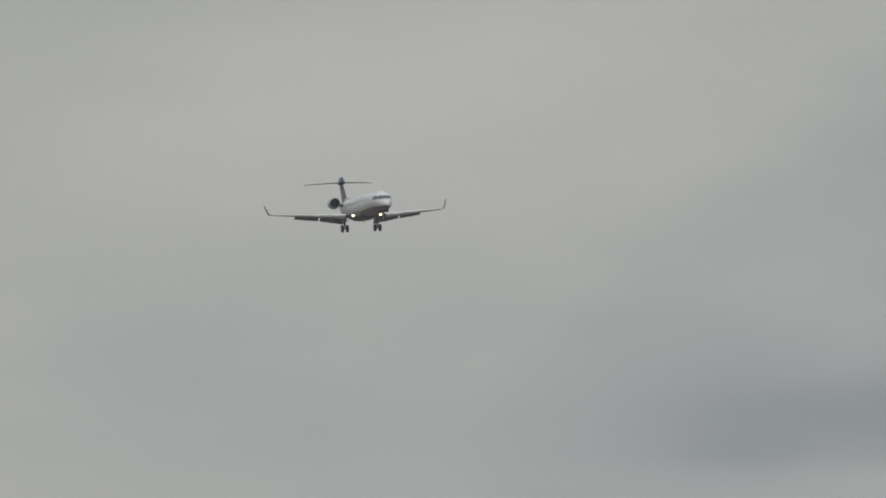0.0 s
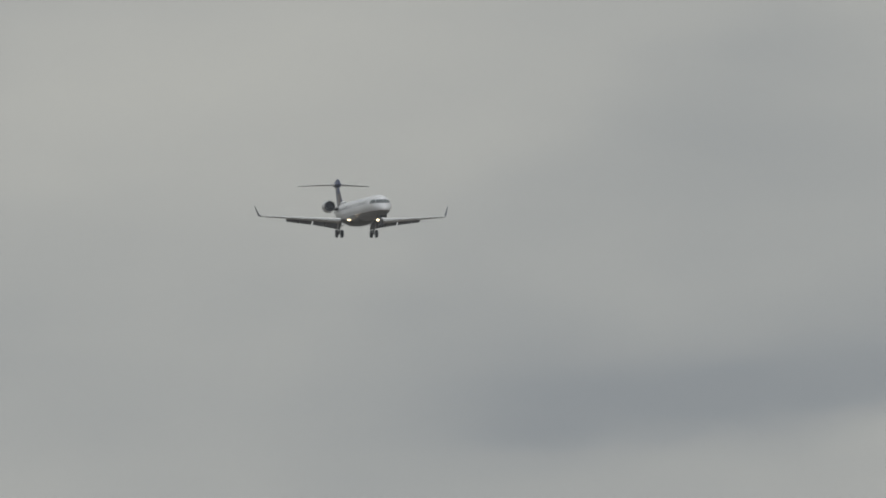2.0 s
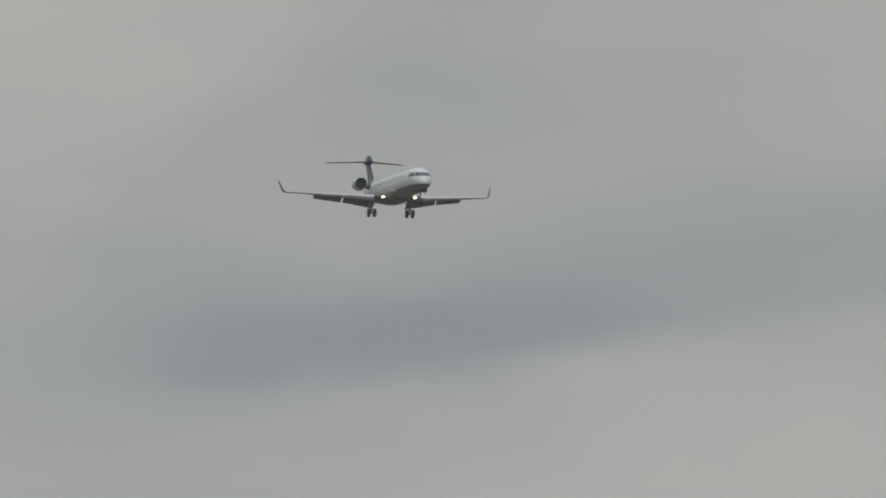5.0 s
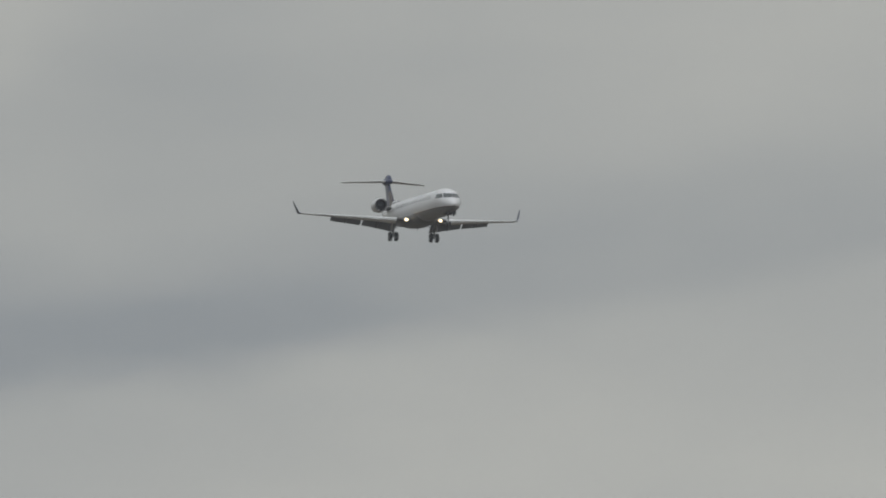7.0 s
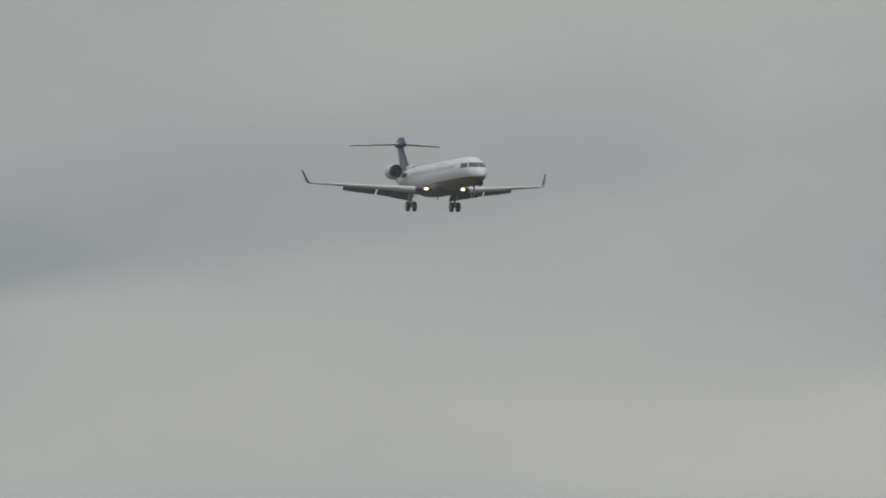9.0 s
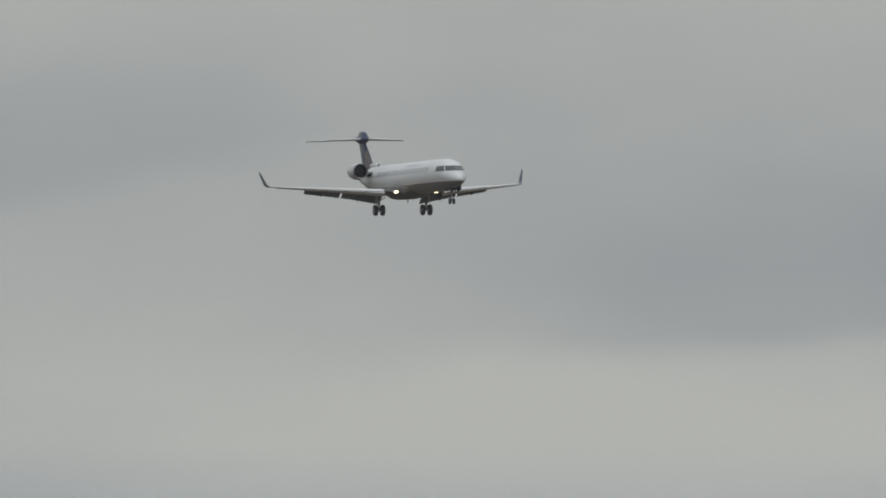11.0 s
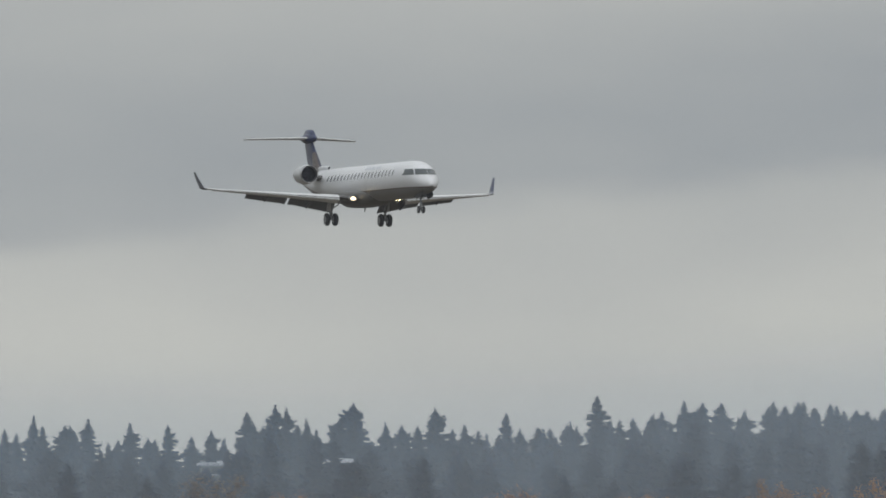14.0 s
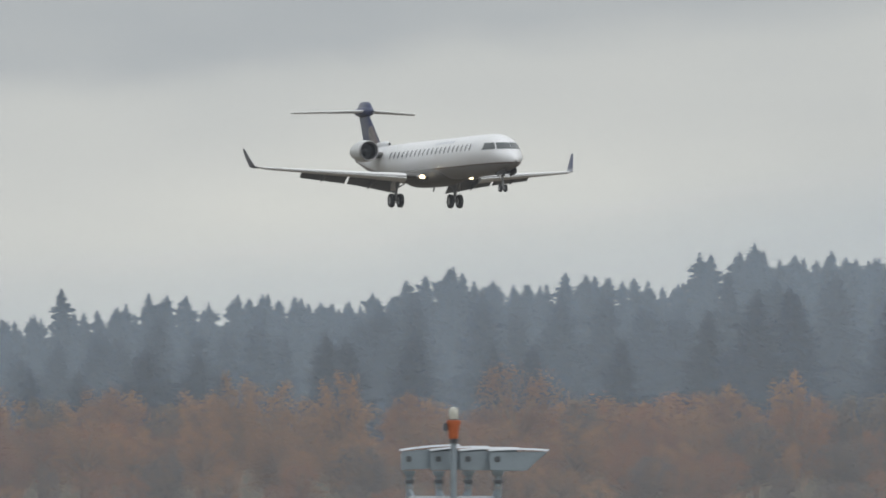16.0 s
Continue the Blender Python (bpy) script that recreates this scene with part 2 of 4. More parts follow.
def tube(p, q, r0, r1=None, n=12, bm=None):
    p, q = Vector(p), Vector(q)
    turn = (q - p).to_track_quat("Z", "Y").to_matrix()
    r1 = r0 if r1 is None else r1
    rings = [[o + turn @ Vector((r * math.cos(2 * math.pi * k / n), r * math.sin(2 * math.pi * k / n), 0)) for k in range(n)] for o, r in ((p, r0), (q, r1))]
    return loft(rings, bm=bm)


def box(x0, x1, y0, y1, z0, z1, bevel=0.0, bm=None):
    bm = bm or bmesh.new()
    c = ((x0 + x1) / 2, (y0 + y1) / 2, (z0 + z1) / 2)
    r = bmesh.ops.create_cube(bm, size=1, matrix=Matrix.LocRotScale(c, None, (x1 - x0, y1 - y0, z1 - z0)))
    if bevel:
        bmesh.ops.bevel(bm, geom=list({e for v in r["verts"] for e in v.link_edges}), offset=bevel, segments=2, affect="EDGES")
    return bm


# ---- ground ----
def build_ground():
    bm = bmesh.new()
    n = 96
    radii = [0.5, 60, 200, 400, 800, 1300, 1700, 2200, 2600, 3000, 3600, 4200, 4950]
    rings = [[Vector((r * math.cos(2 * math.pi * k / n), r * math.sin(2 * math.pi * k / n), rise(r * math.cos(2 * math.pi * k / n), r * math.sin(2 * math.pi * k / n)))) for k in range(n)] for r in radii]
    loft(rings, cap=False, bm=bm)
    bm.faces.new(bm.verts[:n])
    tagged(part("ground", bm, GRASS), "flat rough grass reaching a wooded rise", "ground", kind="structure")


def rise(x, y):
    """Height of the ground: flat, with a low wooded rise far off."""
    a = max(0.0, min(1.0, (y - 2350) / 500))
    return a * a * (3 - 2 * a) * max(0.0, min(14.0, 3.0 + (x + 60) * 0.045))


build_ground()

# ---- the airliner: x ahead from the nose, y to its left, z up from the body's centre line ----
BODY = [(1.15, -0.50, 0.03, 0.03), (1.21, -0.49, 0.16, 0.17), (1.35, -0.47, 0.31, 0.33), (1.65, -0.42, 0.50, 0.54), (2.05, -0.34, 0.68, 0.74), (2.4, -0.26, 0.80, 0.87),
        (2.85, -0.16, 0.97, 1.00), (3.35, -0.07, 1.13, 1.12), (3.95, -0.02, 1.24, 1.22), (4.65, 0.0, 1.31, 1.30), (5.5, 0, 1.345, 1.345), (12, 0, 1.345, 1.345), (21.3, 0, 1.345, 1.345),
        (23.3, 0.05, 1.28, 1.25), (25.4, 0.16, 1.13, 1.04), (27.4, 0.30, 0.90, 0.76), (29.3, 0.44, 0.60, 0.48), (30.6, 0.53, 0.36, 0.28), (31.2, 0.56, 0.20, 0.18)]


def body_at(s):
    for a, b in zip(BODY, BODY[1:]):
        if s <= b[0]:
            k = (s - a[0]) / (b[0] - a[0])
            return [a[i] + (b[i] - a[i]) * k for i in (1, 2, 3)]
    return list(BODY[-1][1:])


def skin(s, deg, out=0.0, side=1):
    """A point on the body's skin, s metres behind the nose, deg from the top; side 1 is its left."""
    cz, hh, hw = body_at(s)
    a = radians(deg)
    return Vector((-s, side * (hw + out) * math.sin(a), cz + (hh + out) * math.cos(a)))


def belt(s, z):
    """Degrees from the top at which the skin lies at the height z; on the tapered tail it keeps its share of the section."""
    cz, hh, hw = body_at(s)
    if s > 21.3:
        return math.degrees(math.acos(z / 1.345))
    return math.degrees(math.acos(max(-0.9, min(1.0, (z - cz) / hh))))


def skin_band(top, low, steps, out=0.0):
    """The body's skin between two heights on both flanks; None runs over the top or under the belly."""
    ss = sorted({b[0] for b in BODY} | {1.5, 1.85, 2.6, 3.1, 3.65, 4.3, 5.0, 7, 9, 10, 14, 16, 18, 19.5, 22.3, 24.4, 26.4, 28.3, 30})
    bm = bmesh.new()

    def span(s):
        if top is None:
            return [(-belt(s, low), belt(s, low))]
        if low is None:
            return [(belt(s, top), 360 - belt(s, top))]
        return [(belt(s, top), belt(s, low)), (-belt(s, low), -belt(s, top))]
    for k in range(len(span(5.0))):
        loft([[skin(s, span(s)[k][0] + (span(s)[k][1] - span(s)[k][0]) * i / steps, out) for i in range(steps + 1)] for s in ss], closed=False, bm=bm)
    return bm


def on_skin(y, z, out=0.0):
    """The point of the nose's skin at a distance y from the centre plane and a height z."""
    lo, hi = BODY[0][0], 6.0
    for _ in range(40):
        s = (lo + hi) / 2
        cz, hh, hw = body_at(s)
        lo, hi = (s, hi) if (y / hw) ** 2 + ((z - cz) / hh) ** 2 > 1 else (lo, s)
    cz, hh, hw = body_at(hi)
    n = Vector((0.5, y / hw, (z - cz) / hh)).normalized()
    return Vector((-hi, y, z)) + n * out


def nose_pane(y_front, y_back, z_low, z_high, side, n=7):
    """A cockpit pane between two heights; its ends lean as the posts do."""
    rows = []
    for i in range(n + 1):
        v = i / n
        z = z_low + (z_high - z_low) * v
        a, c = y_front[0] + (y_front[1] - y_front[0]) * v, y_back[0] + (y_back[1] - y_back[0]) * v
        rows.append([(lambda p: Vector((p.x, side * p.y, p.z)))(on_skin(a + (c - a) * k / n, z, 0.014)) for k in range(n + 1)])
    return loft(rows, closed=False)


def skin_patch(corners, side, out=0.012, n=5, round_off=0.0):
    """A panel on the skin between four (s, deg) corners."""
    bm = bmesh.new()
    g = []
    for i in range(n + 1):
        row = []
        for j in range(n + 1):
            u, v = i / n, j / n
            if round_off:      # pull the square's corners in to an oval
                cu, cv = 2 * u - 1, 2 * v - 1
                u = 0.5 + 0.5 * cu * math.sqrt(1 - round_off * cv * cv / 2)
                v = 0.5 + 0.5 * cv * math.sqrt(1 - round_off * cu * cu / 2)
            s = (1 - u) * ((1 - v) * corners[0][0] + v * corners[1][0]) + u * ((1 - v) * corners[3][0] + v * corners[2][0])
            d = (1 - u) * ((1 - v) * corners[0][1] + v * corners[1][1]) + u * ((1 - v) * corners[3][1] + v * corners[2][1])
            row.append(skin(s, d, out, side))
        g.append(row)
    loft(g, closed=False, bm=bm)
    return bm


def foil(chord, thick, lo=0.0, hi=1.0, n=9, camber=0.015):
    """An aerofoil outline from lo to hi of its chord: (back, up) pairs, round the front when lo is 0."""
    us = [lo + (hi - lo) * (1 - math.cos(math.pi * k / n)) / 2 for k in range(n + 1)]

    def half(u):
        return thick * chord * 5 * (0.2969 * math.sqrt(u) - 0.126 * u - 0.3516 * u * u + 0.2843 * u ** 3 - 0.1015 * u ** 4)
    top = [(u * chord, half(u) + camber * chord * 4 * u * (1 - u)) for u in us]
    low = [(u * chord, -half(u) + camber * chord * 4 * u * (1 - u)) for u in us]
    return top[::-1] + (low[1:] if lo == 0 else low)


def wing_at(y):
    """Leading edge (x, z), chord and thickness of the wing at y metres from the centre line."""
    x = -14.1 - 0.64 * (y - 1.3)
    tip, root, kink = 1.3, 5.4, 3.45
    chord = root + (kink - root) * (y - 1.2) / 3.3 if y < 4.5 else kink + (tip - kink) * (y - 4.5) / 6.4
    z = -1.15 + 0.074 * (y - 1.3)
    return x, z, chord, 0.090 - 0.0032 * y


def wing_piece(ys, lo, hi, side, twist=0.0, drop=0.0, back=0.0, grow=1.0, n=9):
    rings = []
    for y in ys:
        x, z, c, t = wing_at(y)
        ring = []
        for u, w in foil(c, t, lo, hi, n):
            u0 = lo * c
            du, dw = (u - u0) * grow, w * grow
            ca, sa = math.cos(twist), math.sin(twist)
            ring.append(Vector((x - u0 - back * c - du * ca + dw * sa, side * y, z - drop * c + dw * ca - du * sa)))
        rings.append(ring)
    return loft(rings)


def build_airliner():
    plane = thing("airliner", "white twin-jet regional airliner with blue tail, gear and flaps down", "airplane")
    part("upper_fuselage", skin_band(None, -0.63, 44), WHITE, plane, "glossy white upper fuselage skin")
    part("cheatline", skin_band(-0.63, -0.70, 2, 0.003), LINE, plane, "thin dark red-brown stripe")
    part("belly", skin_band(-0.70, None, 40), BELLY, plane, "grey painted belly skin")
    part("tail_cone", lathe([(-31.15, 0.19), (-31.45, 0.17), (-31.5, 0.12), (-31.3, 0.1)], "x", 20, at=(0, 0, 0.56)), METAL, plane, "bare metal exhaust cone")
    # belly fairing round the wing roots
    rings = []
    for s, w, h in ((11.8, 0.5, 0.2), (12.9, 1.1, 0.62), (14.0, 1.34, 0.84), (16.2, 1.42, 0.93), (18.6, 1.40, 0.90), (20.2, 1.0, 0.6), (21.6, 0.4, 0.2)):
        ring = []
        for k in range(32):
            c, q = math.cos(2 * math.pi * k / 32), math.sin(2 * math.pi * k / 32)
            ring.append(Vector((-s, w * math.copysign(abs(c) ** 0.7, c), -0.80 + h * math.copysign(abs(q) ** 0.75, q) * (1.0 if q < 0 else 0.3))))
        rings.append(ring)
    part("wing_root_fairing", loft(rings), FAIRING, plane, "grey bulged belly fairing")
    for side in (-1, 1):
        # cockpit glazing: two panes a side
        part("cockpit_window", nose_pane((0.012, 0.012), (0.80, 0.70), 0.24, 0.68, side), GLASS, plane, "dark cockpit windscreen pane")
        part("cockpit_window", nose_pane((0.85, 0.755), (1.245, 1.06), 0.24, 0.68, side), GLASS, plane, "dark cockpit side window")
        # cabin windows
        for k in range(20):
            s = 6.4 + 0.80 * k
            w = 0.145
            part("cabin_window", skin_patch([(s - w, 79), (s + w, 79), (s + w, 57.5), (s - w, 57.5)], side, 0.006, 4, 0.75), CABIN, plane, "small rounded cabin window")
        for s, deg in ((2.35, 98), (2.9, 92)):
            foot, tip = skin(s, deg, 0.0, side), skin(s - 0.12, deg, 0.11, side)
            part("pitot_probe", tube(foot, tip, 0.03, 0.02, 8), STRUT, plane)
        part("service_door", skin_patch([(5.0, 104), (5.8, 104), (5.8, 50), (5.0, 50)], side, 0.005, 8, 0.08), WHITE, plane)
        part("overwing_exit", skin_patch([(14.0, 96), (14.6, 96), (14.6, 58), (14.0, 58)], side, 0.003, 6, 0.15), WHITE, plane)
        # plain bars where the title stands
        for k in range(6):
            s = 10.2 + k * 0.62
            part("title_bar", skin_patch([(s, 49), (s + 0.38, 49), (s + 0.38, 37), (s, 37)], side, 0.006, 3), GREYBAR, plane)
        for k in range(3):
            s = 23.9 + k * 0.22
            part("mark_bar", skin_patch([(s, 82), (s + 0.15, 82), (s + 0.15, 75), (s, 75)], side, 0.006, 2), GREYBAR, plane)
        # small lit lamp in the flank ahead of the wing, and a plain curl by the front door
        part("wing_inspection_light", skin_patch([(12.30, 115), (12.38, 115), (12.38, 112.5), (12.30, 112.5)], side, 0.02, 4, 0.9), LAMP3, plane, "small lit wing inspection light")
        for k in range(5):
            a0 = radians(60 * k)
            part("mark_bar", skin_patch([(5.95 + 0.16 * math.cos(a0) + p, 62 + 7 * math.sin(a0) + q) for p, q in ((-0.05, 2), (0.05, 2), (0.05, -2), (-0.05, -2))], side, 0.007, 2), GREYBAR, plane)
        build_wing(plane, side)
        build_engine(plane, side)
        build_main_gear(plane, side)
    build_tail(plane)
    build_nose_gear(plane)
    # blade antennas under the belly
    for s, up, z in ((9.0, -1, -1.33), (16.6, -1, -1.71)):
        rings = [[Vector((-s + 0.18 - 0.36 * k, 0.015 * w, z)) for k, w in ((0, 0), (0.3, 1), (1, 0), (0.3, -1))], [Vector((-s - 0.02 - 0.22 * k, 0.01 * w, z + up * 0.32)) for k, w in ((0, 0), (0.3, 1), (1, 0), (0.3, -1))]]
        part("blade_antenna", loft(rings), STRUT, plane)
    return plane


def build_wing(plane, side):
    span = lambda a, b, n: [a + (b - a) * k / n for k in range(n + 1)]
    wing = part("wing", wing_piece(span(2.52, 8.0, 10), 0.0, 0.74, side), WING, plane, "light grey wing panel")
    part("wing_glove", wing_piece([0.6, 1.25, 1.8, 2.2, 2.52], 0.0, 0.74, side), GLOVE, wing, "dark grey wing root glove")
    part("outer_wing", wing_piece(span(8.0, 10.9, 5), 0.0, 1.0, side), WING, wing)
    part("slat", wing_piece(span(2.58, 10.6, 8), 0.0, 0.13, side, twist=radians(16), drop=0.035, back=-0.05, n=6), SLAT, wing, "extended bare metal leading-edge slat")
    for a, b, nm in ((1.75, 4.98, "inner_flap"), (5.14, 7.95, "outer_flap")):
        part(nm, wing_piece(span(a, b, 5), 0.74, 1.0, side, twist=radians(34), drop=0.03, back=0.02, grow=1.05, n=6), FLAP, wing, "lowered dark grey trailing-edge flap")
        part("flap_vane", wing_piece(span(a, b, 3), 0.74, 0.80, side, twist=radians(24), drop=0.01, back=-0.005, n=4), METAL, wing)
    for y in (3.6, 6.6):
        x, z, c, t = wing_at(y)
        rings = []
        for u, w, d in ((0.45, 0.02, 0.05), (0.58, 0.09, 0.13), (0.74, 0.11, 0.20), (0.90, 0.08, 0.34), (1.0, 0.02, 0.46)):
            rings.append([Vector((x - u * c, side * y + w * math.cos(2 * math.pi * k / 12), z - d * c * 0.45 + w * 1.5 * math.sin(2 * math.pi * k / 12))) for k in range(12)])
        part("flap_track_fairing", loft(rings), FLAP, wing)
    # winglet
    x, z, c, t = wing_at(10.9)
    steps = ((0, 0, 0, 1.35), (0.10, 0.02, 0.08, 1.26), (0.19, 0.10, 0.20, 1.12), (0.25, 0.24, 0.34, 1.0), (0.42, 0.72, 0.74, 0.72), (0.58, 1.24, 1.14, 0.38))

    def tip_ring(k, swell=0.0):
        dy, dz, dx, ch = steps[k]
        a = min(1.0, dz / 0.22) * radians(70)
        return [Vector((x - dx - u, side * (10.9 + dy - (w + math.copysign(swell, w)) * math.sin(a)), z + dz + w * math.cos(a))) for u, w in foil(ch, 0.10, n=7, camber=0)]
    winglet = part("winglet", loft([tip_ring(k) for k in range(6)]), WINGLET, wing, "upturned grey-blue winglet with blue inner face")
    # the inner face is painted blue down to the bend
    half = len(tip_ring(0)) // 2 + 1
    part("winglet_inner_face", loft([tip_ring(k, 0.006)[:half] for k in (3, 4, 5)], closed=False), BLUE, winglet, "dark blue inner face")
    part("position_light", lathe([(0.0, 0.05), (0.12, 0.05), (0.16, 0.02)], "x", 10, at=(x - 0.05, side * 11.0, z + 0.01), cap=True), METAL, wing)
    # landing light set in the wing root, a wide oval behind a bezel
    for nm, prof, mat, label in (("light_bezel", [(0.0, 0.20), (0.34, 0.18), (0.36, 0.165), (0.32, 0.145)], METAL, ""), ("landing_light", [(0.36, 0.145), (0.38, 0.09), (0.385, 0.01)], LAMP, "lit warm white landing light")):
        bm = lathe(prof, "x", 24, cap=nm == "landing_light")
        for v in bm.verts:
            v.co = Vector((v.co.x - 14.54, v.co.y * 1.35 + side * 1.72, v.co.z * 0.85 - 1.15))
        part(nm, bm, mat, plane, label)


def build_engine(plane, side):
    at = (-1.25, side * 2.26, 0.86)
    nacelle = part("engine_nacelle", lathe([(-21.75, 0.60), (-21.80, 0.66), (-22.0, 0.70), (-22.4, 0.72), (-22.9, 0.70), (-23.4, 0.64), (-23.75, 0.57), (-23.75, 0.53), (-23.3, 0.5)], "x", 40, at=at), NACELLE, plane, "light grey engine nacelle")
    part("intake_lip", lathe([(-21.80, 0.665), (-21.68, 0.655), (-21.62, 0.63), (-21.64, 0.60), (-21.8, 0.575), (-22.0, 0.565)], "x", 40, at=at), METAL, nacelle, "polished metal intake lip")
    part("intake_duct", lathe([(-21.8, 0.573), (-22.3, 0.56), (-22.75, 0.56)], "x", 40, at=at), DARK, nacelle)
    bm = bmesh.new()
    for k in range(22):
        a = 2 * math.pi * k / 22
        p = lambda r, d, dx: Vector((at[0] - 22.6 - dx, at[1] + r * math.cos(a + d), at[2] + r * math.sin(a + d)))
        q = [bm.verts.new(v) for v in (p(0.16, -0.05, 0), p(0.54, -0.06, 0.0), p(0.54, 0.16, 0.1), p(0.16, 0.22, 0.12))]
        bm.faces.new(q)
    part("fan", bm, FAN, nacelle, "grey titanium fan blades")
    part("fan_back", lathe([(-22.76, 0.56), (-22.78, 0.01)], "x", 32, at=at), DARK, nacelle)
    part("spinner", lathe([(-22.25, 0.01), (-22.35, 0.08), (-22.6, 0.17)], "x", 20, at=at), FAN, nacelle)
    part("exhaust_nozzle", lathe([(-23.65, 0.52), (-24.2, 0.45), (-24.2, 0.42), (-23.8, 0.40)], "x", 32, at=at), METAL, nacelle, "bare metal exhaust nozzle")
    rings = []
    for y, x0, c in ((0.9, -23.4, 2.9), (1.75, -23.6, 2.5)):
        rings.append([Vector((x0 - u, side * y, 0.62 + 0.06 * (y - 0.9) + w)) for u, w in foil(c, 0.15, n=7, camber=0)])
    part("engine_pylon", loft(rings), GLOVE, nacelle, "dark grey engine pylon")


def build_tail(plane):
    def fin_ring(z, x0, c, t):
        return [Vector((x0 - u, w, z)) for u, w in foil(c, t, n=10, camber=0)]

    def fin_skin(z, u, side, out):
        """A point on the fin's flank at a height z and a share u of its chord."""
        c = 3.2 - 0.604 * (z - 1.3)
        half = 0.118 * c * 5 * (0.2969 * math.sqrt(u) - 0.126 * u - 0.3516 * u * u + 0.2843 * u ** 3 - 0.1015 * u ** 4)
        return Vector((-26.85 - 1.104 * (z - 1.3) - u * c + out * 0.6, side * (half + out), z))
    fin = part("fin", loft([fin_ring(0.7, -26.19, 3.56, 0.11), fin_ring(1.3, -26.85, 3.2, 0.118), fin_ring(3.7, -29.5, 1.75, 0.14)]), BLUE, plane, "dark blue swept tail fin")
    inlet = part("ram_air_duct", lathe([(-25.25, 0.085), (-25.22, 0.11), (-25.30, 0.13), (-25.8, 0.19), (-26.8, 0.21), (-27.6, 0.16), (-28.2, 0.04)], "x", 18, at=(0, 0, 1.42)), WHITE, plane, "white ram-air duct at the fin base")
    part("duct_mouth", lathe([(-25.245, 0.087), (-25.30, 0.01)], "x", 18, at=(0, 0, 1.42)), DARK, inlet)
    part("duct_fairing", loft([[Vector((-25.0 - 3.2 * k, 0.24 * w, 0.95)) for k, w in ((0, 0), (0.2, 1), (1, 1), (1, -1), (0.2, -1))], [Vector((-25.45 - 2.4 * k, 0.13 * w, 1.45)) for k, w in ((0, 0), (0.2, 1), (1, 1), (1, -1), (0.2, -1))]]), WHITE, inlet)
    # a plain rounded patch with curved lines where the emblem stands on the fin
    reach = lambda z: 0.40 * math.sqrt(max(0.02, 1 - ((z - 1.5) / 1.25) ** 2))
    zs = [1.0 + 0.145 * j for j in range(13)]
    for side in (-1, 1):
        patch = part("emblem_patch", loft([[fin_skin(z, 0.002 + reach(z) * i / 8, side, 0.010) for i in range(9)] for z in zs], closed=False), GOLD, fin, "plain bronze patch")
        for share, width in ((1.0, 0.030), (0.70, 0.016), (0.42, 0.016), (0.18, 0.014)):
            part("emblem_line", loft([[fin_skin(z, 0.004 + reach(z) * share + width * i / 2, side, 0.015) for i in range(3)] for z in zs], closed=False), PALEGOLD, patch)
        for z in (1.35, 1.75, 2.15):
            part("emblem_line", loft([[fin_skin(z + d, 0.004 + reach(z) * i / 6, side, 0.015) for i in range(7)] for d in (0, 0.04)], closed=False), PALEGOLD, patch)
    part("bullet_fairing", lathe([(-28.55, 0.02), (-28.72, 0.16), (-29.1, 0.31), (-29.7, 0.40), (-30.5, 0.39), (-31.2, 0.28), (-31.8, 0.13), (-32.2, 0.02)], "x", 28, at=(0, 0, 3.74)), BLUE, plane, "blue bullet fairing at the tail junction")
    part("fin_tip", loft([fin_ring(3.75, -28.75, 2.7, 0.19), fin_ring(4.08, -28.90, 2.45, 0.19), fin_ring(4.27, -29.12, 2.0, 0.17), fin_ring(4.38, -29.42, 1.4, 0.13)]), BLUE, plane)
    for side in (-1, 1):
        rings = []
        for y, x0, c, z in ((0.0, -29.1, 2.6, 3.76), (0.3, -29.3, 2.5, 3.76), (2.3, -30.55, 1.85, 3.72), (4.1, -31.65, 1.22, 3.67), (4.24, -31.95, 0.95, 3.67)):
            rings.append([Vector((x0 - u, side * y, z + w)) for u, w in foil(c, 0.085, n=9, camber=-0.01)])
        stab = part("tailplane", loft(rings), WING, plane, "thin grey tailplane")
        rings = []
        for y, x0, c, z in ((0.45, -29.36, 0.22, 3.765), (4.1, -31.62, 0.12, 3.675)):
            rings.append([Vector((x0 - u, side * y, z + w)) for u, w in foil(c, 0.5, n=7, camber=0)])
        part("leading_edge", loft(rings), SLAT, stab)


def wheel(parent, x, y, z, r, w, hub_label=""):
    pr = [(-0.5, 0.55), (-0.5, 0.80), (-0.42, 0.93), (-0.25, 0.995), (0, 1.0), (0.25, 0.995), (0.42, 0.93), (0.5, 0.80), (0.5, 0.55)]
    t = part("tyre", lathe([(a * w, b * r) for a, b in pr], "y", 28, at=(x, y, z)), RUBBER, parent, "black rubber tyre")
    part("rim", lathe([(-0.42 * w, 0.02), (-0.40 * w, 0.3 * r), (-0.47 * w, 0.55 * r), (0.47 * w, 0.55 * r), (0.40 * w, 0.3 * r), (0.42 * w, 0.02)], "y", 20, at=(x, y, z), cap=True), STRUT, t)


